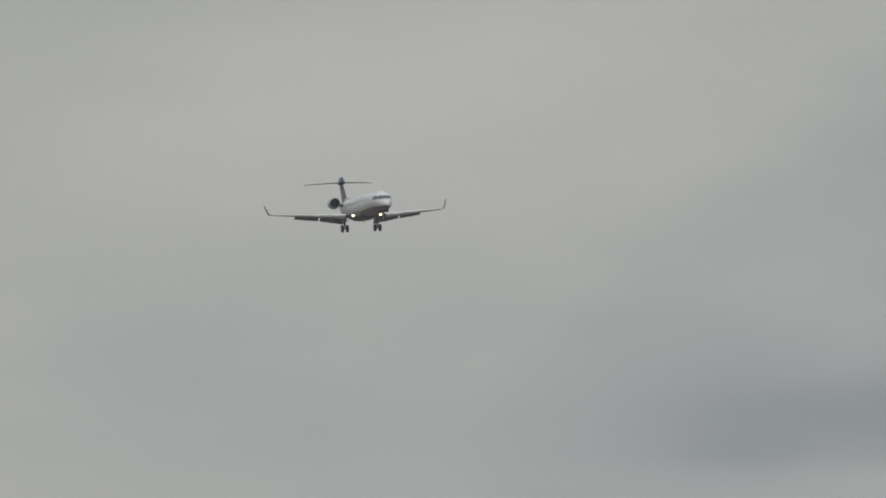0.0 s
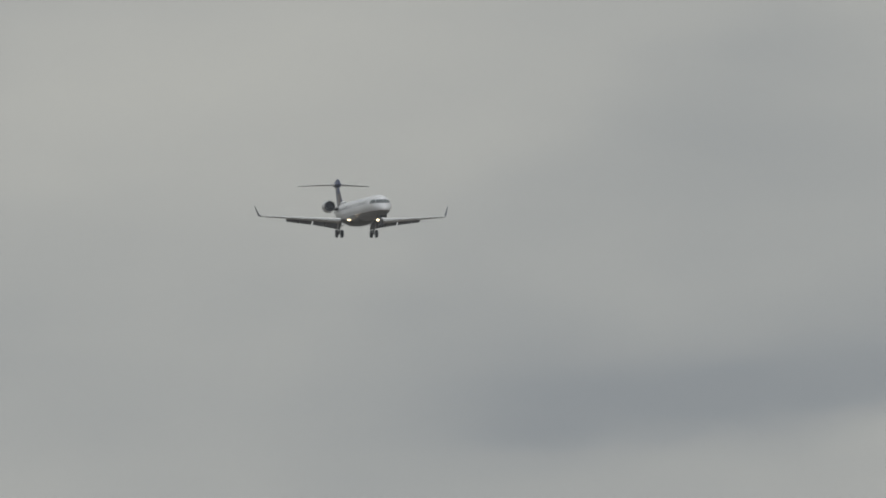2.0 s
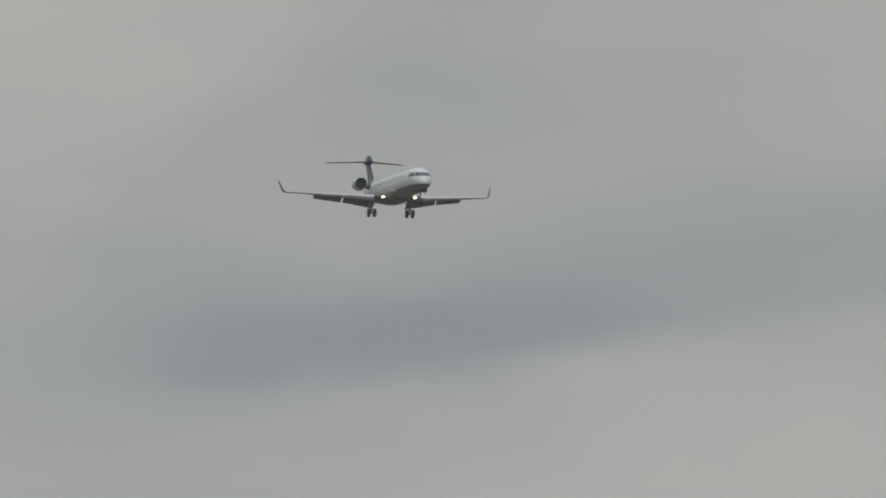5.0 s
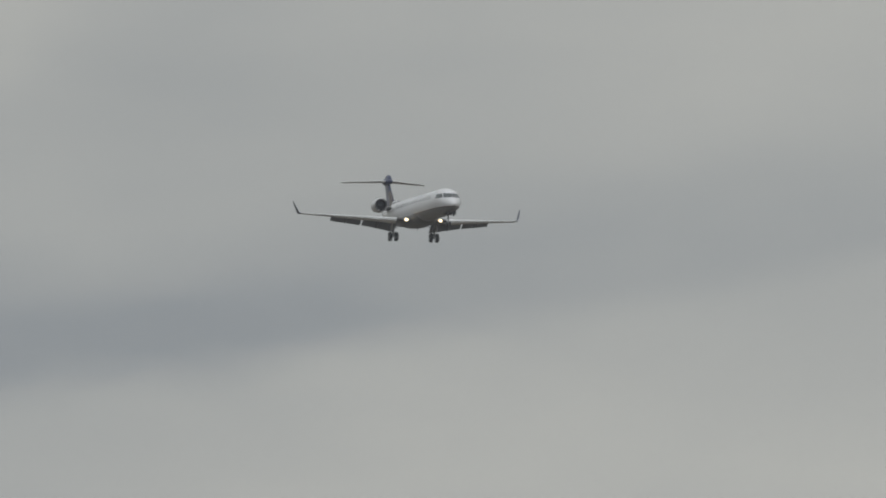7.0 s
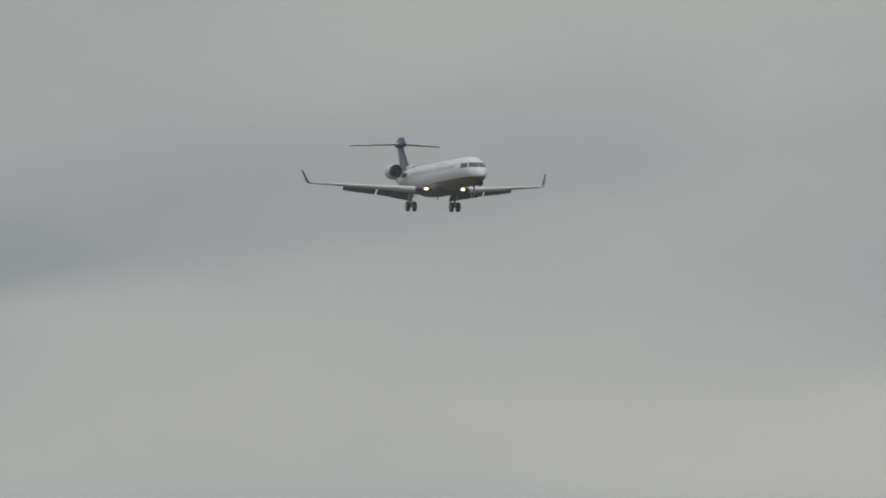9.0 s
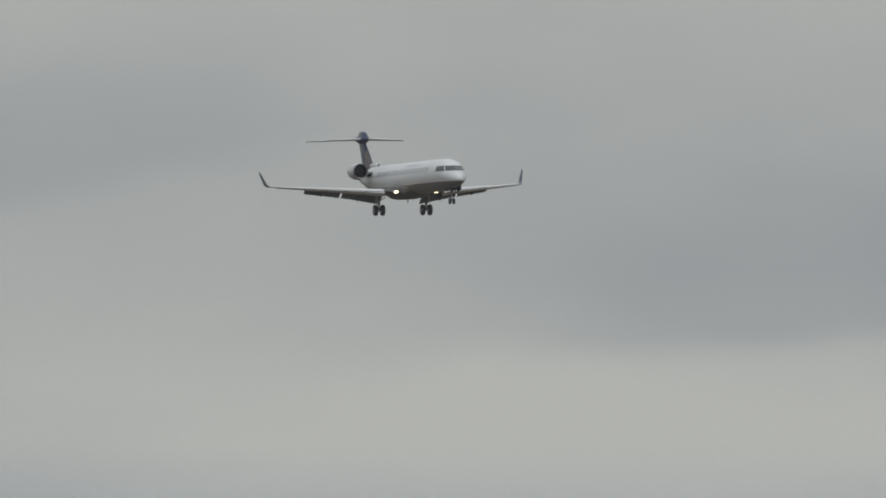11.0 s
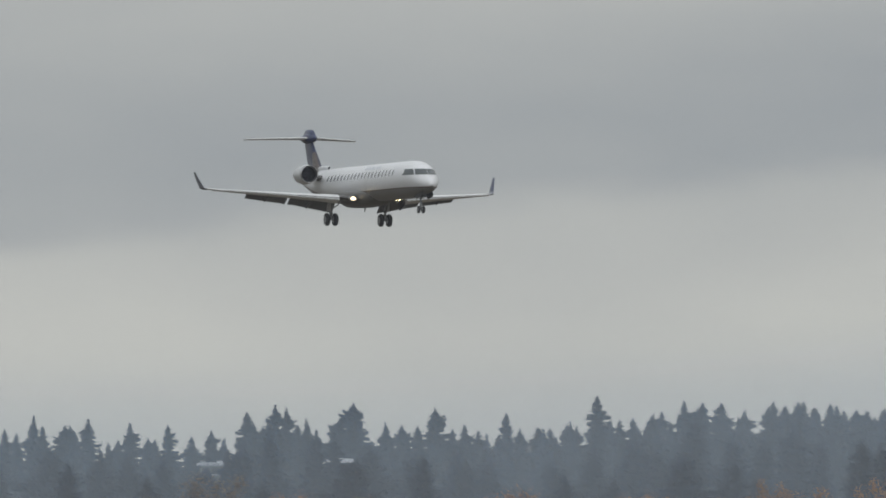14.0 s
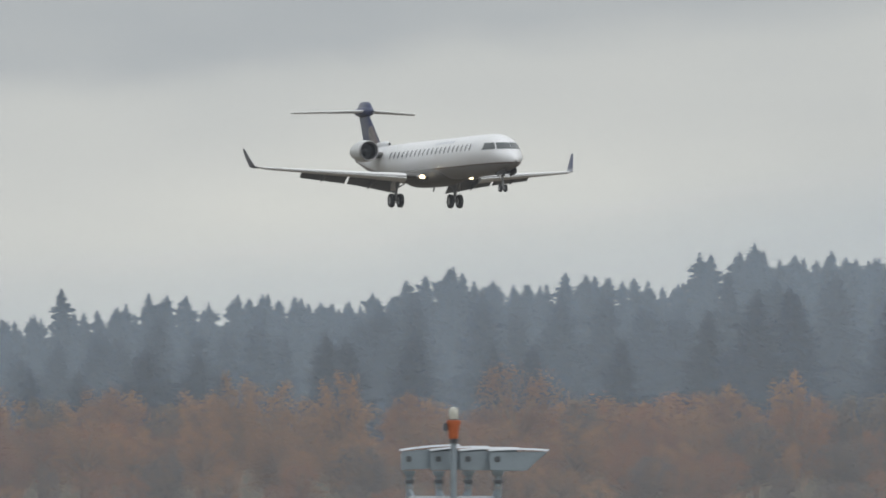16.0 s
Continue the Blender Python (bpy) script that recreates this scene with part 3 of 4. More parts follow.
def build_main_gear(plane, side):
    x, y, z = -18.28, side * 2.06, -2.57
    leg = part("main_gear_leg", tube((x + 0.1, y, -1.1), (x, y, z + 0.35), 0.12, 0.11), STRUT, plane, "grey main landing gear strut")
    part("oleo", tube((x, y, z + 0.4), (x, y, z), 0.075), METAL, leg)
    part("axle", tube((x, y - 0.42, z), (x, y + 0.42, z), 0.07), STRUT, leg)
    part("side_brace", tube((x, y - side * 0.6, -1.45), (x, y, z + 0.75), 0.04), STRUT, leg)
    part("drag_brace", tube((x + 0.9, y, -1.3), (x, y, z + 0.5), 0.05), STRUT, leg)
    part("torque_link", loft([[Vector((x - 0.1, y + a, z + 0.42)) for a in (-0.07, 0.07)], [Vector((x - 0.30, y + a, z + 0.26)) for a in (-0.04, 0.04)], [Vector((x - 0.08, y + a, z + 0.08)) for a in (-0.07, 0.07)]], closed=False), STRUT, leg)
    part("gear_door", box(x - 0.45, x + 0.45, y + side * 0.16, y + side * 0.20, -1.95, -1.2, 0.01), WING, leg, "grey gear door panel")
    for d in (-0.31, 0.31):
        wheel(plane, x, y + d, z, 0.46, 0.30)


def build_nose_gear(plane):
    x, z = -3.62, -2.24
    leg = part("nose_gear_leg", tube((x - 0.25, 0, -1.0), (x, 0, z + 0.3), 0.085, 0.075), STRUT, plane, "grey nose landing gear strut")
    part("oleo", tube((x, 0, z + 0.35), (x, 0, z), 0.05), METAL, leg)
    part("axle", tube((x, -0.2, z), (x, 0.2, z), 0.045), STRUT, leg)
    part("drag_brace", tube((x + 0.9, 0, -1.05), (x - 0.05, 0, z + 0.75), 0.045), STRUT, leg)
    hood = part("taxi_light_housing", lathe([(0.34, 0.074), (0.34, 0.086), (0.0, 0.09), (-0.12, 0.05), (-0.12, 0.0)], "x", 18, at=(x + 0.16, 0, z + 0.95)), STRUT, leg)
    part("hood_lining", lathe([(0.338, 0.075), (0.0, 0.075)], "x", 18, at=(x + 0.16, 0, z + 0.95)), DARK, hood)
    part("taxi_light", lathe([(0.004, 0.073), (0.012, 0.01)], "x", 16, at=(x + 0.16, 0, z + 0.95), cap=True), LAMP2, hood, "lit warm taxi light")
    for s in (-1, 1):
        rings = [[Vector((x + 1.55 - 1.5 * k, s * 0.34, -0.90 - 0.16 * k)) for k in (0, 0.5, 1)], [Vector((x + 1.48 - 1.4 * k, s * 0.42, -1.22 - 0.16 * k)) for k in (0, 0.5, 1)], [Vector((x + 1.30 - 1.15 * k, s * 0.44, -1.34 - 0.16 * k)) for k in (0, 0.5, 1)]]
        bm = loft(rings, closed=False)
        bmesh.ops.solidify(bm, geom=bm.faces[:], thickness=0.03)
        part("nose_gear_door", bm, GLOVE, plane, "open dark nose gear door")
        wheel(plane, x, s * 0.17, z, 0.26, 0.17)
    part("gear_bay", box(x - 0.6, x + 0.5, -0.33, 0.33, -1.335, -1.0), DARK, plane)


airliner = build_airliner()


# ---- antenna stands with an obstruction lamp, by the approach ----
def build_stand():
    stand = thing("antenna_stand", "pale grey row of four tapered antenna housings with orange lamp", "antenna stand", group="antenna stands beside the approach")
    z0 = 0.0        # level of the housings' lids
    for k in range(4):
        x = -1.40 + 0.785 * k
        lift = (0.085, 0.055, 0.03, 0.0)[k]
        yy = 0.22 * (3 - k)
        length = 1.52
        rings = []
        for u, lo in ((0, -0.56), (0.86, -0.58), (1.28, -0.44 + 0.02), (1.52, -0.08)):
            up = lift * u
            w = 0.17 - 0.03 * u
            rings.append([Vector((x + u, yy + a * w, z0 + up + b)) for a, b in ((-1, -0.06), (1, -0.06), (1, lo), (-1, lo))])
        rings[2] = [Vector((x + 0.98, yy + a * 0.14, z0 + lift * 0.98 + b)) for a, b in ((-1, -0.06), (1, -0.06), (1, -0.56), (-1, -0.56))]
        bm = loft(rings)
        bmesh.ops.bevel(bm, geom=[e for e in bm.edges if e.calc_length() > 0.2], offset=0.012, segments=1, affect="EDGES")
        h = part("antenna_housing", bm, PALE, stand, "tapered pale blue-grey housing")
        # the lid arches a little along its length
        rings = [[Vector((x + u, yy + a * (0.20 - 0.03 * u), z0 + lift * u + 0.035 * (1 - ((u - 0.75) / 0.8) ** 2) + b)) for a, b in ((-1, -0.05), (-0.7, 0.0), (0.7, 0.0), (1, -0.05))] for u in (-0.03, 0.2, 0.5, 0.8, 1.1, 1.35, 1.56)]
        part("lid", loft(rings), CAP, h, "white overhanging lid")
        part("port", box(x + 0.14, x + 0.28, yy - 0.185, yy - 0.165, z0 - 0.33, z0 - 0.19, 0.01), PORT, h, "small dark square port")
        part("bracket", loft([[Vector((x + 0.22 + a * w, yy + b * w, zz)) for a, b in ((-1, -1), (1, -1), (1, 1), (-1, 1))] for w, zz in ((0.17, z0 - 0.57), (0.15, z0 - 0.63), (0.10, z0 - 0.72))]), PALE, h, "tapered pale mounting bracket")
        leg = part("leg", tube((x + 0.22, yy, z0 - 1.30), (x + 0.22, yy, z0 - 0.70), 0.085), PALE, stand)
        part("clamp", lathe([(-0.05, 0.105), (-0.03, 0.125), (0.05, 0.125), (0.06, 0.105)], "z", 14, at=(x + 0.22, yy, z0 - 0.86), cap=True), PORT, leg, "dark clamp ring")
        part("collar", lathe([(-0.03, 0.11), (0.03, 0.11)], "z", 14, at=(x + 0.22, yy, z0 - 1.02), cap=True), STRUT, leg)
        part("foot_brace", tube((x + 0.22, yy, z0 - 1.06), (x + 0.22 + (0.14 if k < 2 else -0.14), 0.33, z0 - 1.33), 0.06), PALE, leg)
    part("beam", box(-1.2, 1.25, 0.05, 0.60, z0 - 1.37, z0 - 1.245, 0.02), CAP, stand, "white painted cross beam")
    part("mast", tube((0, -0.30, -10.4), (0, -0.30, z0 + 0.22), 0.095, 0.08, 16), PALE, stand, "pale grey steel mast")
    for sx in (-1.0, 1.05):
        part("tower_post", tube((sx, 0.33, -10.4), (sx, 0.33, z0 - 1.37), 0.11, 0.09), PALE, stand)
    for k in range(5):
        a, b = -10.2 + 1.75 * k, -8.5 + 1.75 * k
        part("tower_brace", tube((-1.0, 0.33, a), (1.05, 0.33, b), 0.035, n=8), PALE, stand)
    part("mast_bracket", box(-0.05, 0.05, -0.30, 0.30, z0 - 1.40, z0 - 1.32), PALE, stand)
    lamp = part("lamp_housing", lathe([(0.26, 0.10), (0.29, 0.12), (0.32, 0.13), (0.62, 0.155), (0.71, 0.19), (0.77, 0.19), (0.78, 0.15)], "z", 28, at=(0, -0.30, z0), cap=True), ORANGE, stand, "orange painted lamp housing")
    part("lamp_collar", lathe([(0.17, 0.10), (0.28, 0.115)], "z", 20, at=(0, -0.30, z0), cap=True), PORT, lamp)
    part("lamp_globe", lathe([(0.80, 0.115), (0.92, 0.125), (1.04, 0.12), (1.11, 0.08), (1.13, 0.01)], "z", 24, at=(0, -0.30, z0)), FROST, lamp, "frosted greenish-white glass globe")
    part("globe_ring", lathe([(0.77, 0.13), (0.77, 0.15), (0.81, 0.15), (0.81, 0.12)], "z", 24, at=(0, -0.30, z0)), PORT, lamp, "dark ring under the globe")
    for a in (0, 90, 180, 270):
        c, q = math.cos(radians(a + 40)), math.sin(radians(a + 40))
        part("guard_wire", tube((0.132 * c, -0.30 + 0.132 * q, z0 + 0.80), (0.10 * c, -0.30 + 0.10 * q, z0 + 1.10), 0.008, n=6), STRUT, lamp)
    part("side_clamp", box(-0.27, -0.16, -0.36, -0.24, z0 + 0.48, z0 + 0.70, 0.02), PORT, lamp)
    return stand


stand = build_stand()
stand.matrix_basis = pose(-0.70, 450, 11.70, 0, 0, 0)
copy_thing(stand, pose(-25.85, 527, 11.29, 0, 2.2, -4))


# ---- woods ----
def cards(name, quads, mat, parent, out):
    """One mesh out of many small leaf faces, given corner by corner; each faces outwards and is shaded as part of the round crown, by out."""
    q, o = np.asarray(quads, dtype=np.float32), np.asarray(out, dtype=np.float32)
    o /= np.linalg.norm(o, axis=1, keepdims=True) + 1e-6
    n = q.shape[1]
    inward = np.einsum("ij,ij->i", np.cross(q[:, 1] - q[:, 0], q[:, 2] - q[:, 0]), o) < 0
    q[inward] = q[inward][:, ::-1]
    me = bpy.data.meshes.new(name)
    me.from_pydata(q.reshape(-1, 3), [], np.arange(len(q) * n).reshape(-1, n))
    me.materials.append(mat)
    me.update()
    me.shade_smooth()
    me.normals_split_custom_set(np.repeat(o, n, axis=0))
    ob = new(name, me)
    ob.parent = parent
    return ob


def build_fir(seed, h, radius, bare=0.20, ragged=0.3, power=0.85):
    rng = np.random.default_rng(seed)
    tree = thing("conifer", "tall dark fir at the edge of the wood, haze blue in its needle colour", "tree", group="conifers on the rise")
    part("trunk", tube((0, 0, -1.5), (0, 0, h * 0.985), 0.012 * h + 0.08, 0.03, 8), BARK, tree)
    quads, out = [], []
    z = bare * h
    lop = rng.uniform(0, 6.28)
    while z < h * 0.992:
        u = (z - bare * h) / (h - bare * h)
        r = radius * (1 - u) ** power * (0.80 + 0.28 * math.sin(z * 1.7 + seed) * math.sin(z * 0.63 + 2 * seed)) * min(1.0, (1.0 - u) / 0.10) ** 0.6 + 0.12
        n = int(8 + 4 * (1 - u))
        a0 = rng.uniform(0, 6.28)
        ways = []
        for k in range(n):
            if rng.random() < 0.08:
                continue
            a = a0 + 6.283 * k / n + rng.uniform(-0.35, 0.35)
            length = r * rng.uniform(1 - ragged, 1.12) * (1 + 0.25 * math.sin(a + lop))
            droop = rng.uniform(0.05, 0.75) - 0.40 * u
            up = h / 45 * rng.uniform(-0.8, 0.8) * (1.15 - 0.9 * u)
            d = np.array([math.cos(a), math.sin(a), 0])
            s = np.array([-math.sin(a), math.cos(a), 0])
            m = 3 if length > 2.2 else 2
            for j in range(m):
                t0, t1 = j / m, (j + 1.2) / m
                w = min(1.15, length * 0.34 * (1.2 - t0) * rng.uniform(0.7, 1.3))
                tip = 0.25 if j == m - 1 else 0.4
                p0 = d * length * t0 + np.array([0, 0, z + up - droop * length * t0 ** 1.3 + rng.uniform(-.1, .1)])
                p1 = d * length * t1 + np.array([0, 0, z + up - droop * length * t1 ** 1.3 + 0.06 * length * t1])
                hang = np.array([0, 0, -rng.uniform(0.4, 1.2) * (0.4 + 0.6 * w)])
                quads.append([p0 - s * w * 0.6, p1 - s * w * tip, p1 + s * w * tip, p0 + s * w * 0.6])
                quads.append([p0 - s * w * 0.3, p1, p1 + hang * 0.7 + s * rng.uniform(-.5, .5) * w, p0 + hang + s * w * 0.3])
                ways += [d] * (3 if j else 2)
                if j:
                    quads.append([p0 + s * w * 0.7, p1 - s * w * tip, p1 + hang * 0.55 - s * w * tip, p0 + hang * 0.9 + s * w * 0.5])
        out += [d + np.array([0, 0, 0.45]) + rng.normal(size=3) * 0.05 for d in ways]
        z += h / 44 * rng.uniform(0.75, 1.3) * (1.15 - 0.65 * u)
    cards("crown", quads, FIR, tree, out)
    return tree


def build_broadleaf(seed, h, radius, mat, label, count=7200):
    """A round-headed tree: limbs, coarse sprays of twigs inside and a loose shell of small leaves."""
    rng = np.random.default_rng(seed)
    tree = thing("broadleaf_tree", label, "tree", group="autumn trees below the rise")
    bm = tube((0, 0, -1), (0, 0, h * 0.45), 0.03 * h, 0.018 * h, 8)
    centres = []
    n = 30
    for k in range(n):
        a, v = 2.4 * k + rng.uniform(-.5, .5), (k + 0.5) / n
        z = h * (0.16 + 0.72 * v)
        girth = math.sqrt(max(0.0, 1 - max(0.0, (v - 0.40) / 0.66) ** 3.2)) * (0.75 + 0.25 * min(1.0, v / 0.35))
        rr = radius * girth * math.sqrt(rng.uniform(0.10, 0.68))
        c = np.array([math.cos(a) * rr, math.sin(a) * rr, z * rng.uniform(0.96, 1.03)])
        r = radius * rng.uniform(0.28, 0.44) * (1.0 - 0.15 * v)
        centres.append((c, r))
        tube((0, 0, h * (0.15 + 0.28 * v)), c * 0.95, 0.010 * h, 0.004 * h, 6, bm)
    part("trunk", bm, LIMB, tree)
    quads, out = [], []
    middle = np.array([0, 0, h * 0.5])
    per = count // n
    for c, r in centres:
        for i in range(per):
            d = rng.normal(size=3)
            d /= np.linalg.norm(d)
            inner = i % 3 == 0
            reach = rng.uniform(0.1, 0.88) if inner else rng.uniform(0.55, 1.08) + max(0.0, rng.normal() - 0.8) * 0.06
            p = c + d * r * reach * np.array([1.05, 1.05, 1.2])
            x = rng.normal(size=3)
            x /= np.linalg.norm(x)
            y = np.cross(x, d + 0.4 * rng.normal(size=3))
            y /= np.linalg.norm(y) + 1e-6
            s = rng.uniform(0.15, 0.25) if inner else rng.uniform(0.055, 0.125)
            out.append(0.28 * d + 0.9 * (p - middle) / radius + np.array([0, 0, 0.15]) + rng.normal(size=3) * 0.05)
            quads.append([p - x * s, p + x * s * 0.7 - y * s * 0.45, p + x * s * 0.6 + y * s * 0.55])
    cards("crown", quads, mat, tree, out)
    return tree


def sized(src, x, y, height, src_h, turn, wide=1.0):
    """A copy of a tree, standing at (x, y) and grown to a height."""
    k = height / src_h
    c = copy_thing(src, pose(x, y, rise(x, y) - 0.1, 0, 0, turn))
    c.scale = (k * wide, k * wide, k)
    return c


FIRS = [(build_fir(1, 30, 7.8, power=0.86), 30), (build_fir(2, 30, 6.6, power=0.68), 30), (build_fir(3, 28, 8.0, ragged=0.55, power=0.82), 28), (build_fir(4, 26, 5.8, power=0.66, ragged=0.6), 26), (build_fir(5, 24, 9.0, power=0.80), 24), (build_fir(6, 29, 7.4, ragged=0.65, power=0.75), 29)]
# the skyline: degrees to the right of +y, top in degrees above level, kind, width
SKY_WEST = [
    (-4.705, 0.084, 1, 1.00),
    (-4.600, 0.056, 4, 1.00),
    (-4.489, 0.061, 2, 1.00),
    (-4.409, 0.080, 0, 1.00),
    (-4.304, 0.080, 4, 1.00),
    (-4.247, 0.100, 1, 1.00),
    (-4.145, 0.094, 5, 1.00),
    (-4.050, 0.132, 0, 0.90),
    (-4.012, 0.124, 3, 1.00),
    (-3.950, 0.105, 4, 0.90),
    (-3.889, 0.136, 0, 1.10),
    (-3.779, 0.100, 4, 0.90),
    (-3.712, 0.138, 5, 1.30),
    (-3.635, 0.113, 0, 0.90),
    (-3.568, 0.094, 2, 0.90),
    (-3.473, 0.113, 1, 0.80),
    (-3.419, 0.138, 1, 0.80),
    (-3.377, 0.122, 3, 1.00),
    (-3.320, 0.182, 0, 0.90),
    (-3.196, 0.147, 4, 1.00),
    (-3.135, 0.174, 5, 1.10),
    (-3.068, 0.090, 2, 1.00),
]
SKY_MID = [
    (-2.996, 0.157, 3, 1.10),
    (-2.934, 0.104, 4, 1.00),
    (-2.867, 0.151, 2, 1.00),
    (-2.785, 0.113, 1, 1.00),
    (-2.720, 0.132, 4, 0.70),
    (-2.600, 0.195, 1, 1.10),
    (-2.545, 0.146, 4, 0.80),
    (-2.504, 0.218, 3, 1.20),
    (-2.466, 0.207, 3, 1.00),
    (-2.399, 0.176, 0, 0.80),
    (-2.239, 0.222, 4, 1.10),
    (-2.285, 0.171, 4, 1.00),
    (-2.132, 0.161, 0, 0.80),
    (-2.075, 0.150, 4, 0.80),
    (-1.964, 0.205, 4, 0.90),
    (-1.864, 0.151, 3, 1.10),
    (-1.788, 0.123, 0, 1.00),
    (-1.721, 0.190, 2, 1.00),
    (-1.597, 0.142, 5, 1.00),
    (-1.507, 0.165, 0, 0.80),
]
SKY_EAST = [
    (-1.608, 0.138, 0, 0.80),
    (-1.518, 0.153, 4, 0.80),
    (-1.415, 0.249, 1, 1.00),
    (-1.340, 0.167, 3, 1.10),
    (-1.226, 0.186, 2, 0.90),
    (-1.122, 0.230, 3, 1.20),
    (-0.993, 0.224, 1, 1.40),
    (-0.920, 0.186, 2, 0.90),
    (-0.821, 0.228, 2, 1.00),
    (-0.733, 0.230, 1, 1.00),
    (-0.605, 0.214, 3, 1.30),
    (-0.505, 0.199, 1, 0.70),
    (-0.442, 0.205, 3, 1.00),
    (-0.362, 0.233, 4, 0.90),
    (-0.251, 0.276, 1, 1.50),
    (-0.089, 0.325, 0, 1.00),
    (0.045, 0.276, 4, 0.90),
    (0.154, 0.262, 1, 1.20),
    (0.291, 0.304, 1, 1.10),
    (0.364, 0.287, 3, 1.20),
    (0.437, 0.287, 1, 1.00),
    (0.568, 0.277, 0, 1.00),
    (0.670, 0.262, 4, 1.00),
]
SKY_FAR_EAST = [
    (0.742, 0.367, 3, 1.30),
    (0.781, 0.363, 1, 1.10),
    (0.880, 0.375, 1, 1.20),
    (0.928, 0.400, 2, 1.20),
    (1.067, 0.358, 4, 1.10),
    (1.191, 0.375, 1, 1.20),
    (1.272, 0.348, 4, 1.00),
    (1.335, 0.352, 2, 1.10),
    (1.434, 0.367, 1, 1.10),
    (1.549, 0.358, 4, 1.10),
]
used = set()
rng = np.random.default_rng(7)


def stand_fir(az, el, kind, wide, dist):
    src, src_h = FIRS[kind]
    x, y = dist * math.tan(radians(az)), dist
    h = 1.02 * (EYE + dist * math.tan(radians(el)) - rise(x, y))
    turn = float(rng.uniform(0, 360))
    if kind not in used:      # the first of a kind is placed itself
        used.add(kind)
        src.matrix_basis = pose(x, y, rise(x, y) - 0.1, 0, 0, turn)
        src.scale = (h / src_h * wide, h / src_h * wide, h / src_h)
    else:
        sized(src, x, y, h, src_h, turn, wide)


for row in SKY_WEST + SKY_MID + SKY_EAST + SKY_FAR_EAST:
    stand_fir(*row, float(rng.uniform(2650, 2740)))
tops = sorted(row[:2] for row in SKY_WEST + SKY_MID + SKY_EAST + SKY_FAR_EAST)


def crest(az):
    """The wood's crest between the tall firs: the lowest of the skyline close by."""
    return min(float(np.interp(az + d, [t[0] for t in tops], [t[1] for t in tops])) for d in (-0.05, 0.0, 0.05))


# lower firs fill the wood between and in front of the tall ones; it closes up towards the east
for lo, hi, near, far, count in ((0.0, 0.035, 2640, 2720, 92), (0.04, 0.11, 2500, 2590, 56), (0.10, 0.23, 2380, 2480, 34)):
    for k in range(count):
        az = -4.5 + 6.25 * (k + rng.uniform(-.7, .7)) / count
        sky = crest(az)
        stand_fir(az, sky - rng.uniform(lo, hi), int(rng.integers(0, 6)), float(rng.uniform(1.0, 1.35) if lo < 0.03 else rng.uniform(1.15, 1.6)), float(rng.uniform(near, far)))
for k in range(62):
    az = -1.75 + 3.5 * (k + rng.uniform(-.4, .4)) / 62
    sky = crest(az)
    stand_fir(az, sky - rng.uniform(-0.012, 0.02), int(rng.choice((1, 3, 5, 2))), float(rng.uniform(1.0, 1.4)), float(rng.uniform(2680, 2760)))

# low firs that hide the houses' walls
for row in ((-2.345, 0.020, 4, 1.5), (-2.275, 0.026, 2, 1.4), (-2.300, -0.01, 5, 1.7), (-2.585, -0.075, 4, 1.5), (-2.545, -0.085, 2, 1.5), (-2.735, 0.005, 4, 1.4), (-2.665, 0.0, 5, 1.5)):
    stand_fir(*row, float(rng.uniform(2600, 2625)))

BROAD = [(build_broadleaf(11, 14, 4.6, LEAVES[0], "rust-orange cottonwood in late autumn leaf"), 14), (build_broadleaf(12, 15, 4.2, LEAVES[1], "tan and yellow cottonwood in late autumn leaf"), 15),
         (build_broadleaf(13, 13, 5.0, LEAVES[0], "broad rust-orange cottonwood in late autumn leaf"), 13), (build_broadleaf(14, 14, 4.0, LEAVES[2], "nearly bare grey cottonwood with thin twigs", 7600), 14)]
broad_used = set()


def stand_broad(az, top, kind, wide, dist):
    src, src_h = BROAD[kind]
    x, y = dist * math.tan(radians(az)), dist
    h = EYE + dist * math.tan(radians(top)) - rise(x, y)
    turn = float(rng.uniform(0, 360))
    if kind not in broad_used:
        broad_used.add(kind)
        src.matrix_basis = pose(x, y, rise(x, y) - 0.1, 0, 0, turn)
        src.scale = (h / src_h * wide, h / src_h * wide, h / src_h)
    else:
        sized(src, x, y, h, src_h, turn, wide)


# crowns that stand out: degrees right, top in degrees, kind, width
CROWNS = [
    (-1.710, -0.043, 2, 1.10),
    (-1.481, -0.081, 3, 1.00),
    (-1.261, -0.050, 0, 1.10),
    (-1.061, -0.104, 3, 1.00),
    (-0.832, -0.004, 1, 0.80),
    (-0.698, -0.037, 1, 1.30),
    (-0.469, 0.001, 1, 0.80),
    (-0.239, -0.071, 0, 0.90),
    (0.124, 0.019, 2, 1.10),
    (0.334, -0.085, 3, 1.00),
    (0.544, -0.104, 0, 1.10),
    (0.821, -0.046, 1, 1.20),
    (-2.934, -0.059, 3, 1.10),
    (-2.705, 0.027, 3, 1.20),
    (-2.438, -0.049, 0, 1.00),
    (-2.208, -0.053, 3, 0.90),
    (0.861, -0.072, 0, 1.00),
    (1.052, 0.004, 1, 0.80),
    (1.090, -0.091, 2, 1.00),
    (1.319, -0.206, 0, 1.00),
]
for row in CROWNS:
    stand_broad(*row, float(rng.uniform(1820, 1900)))
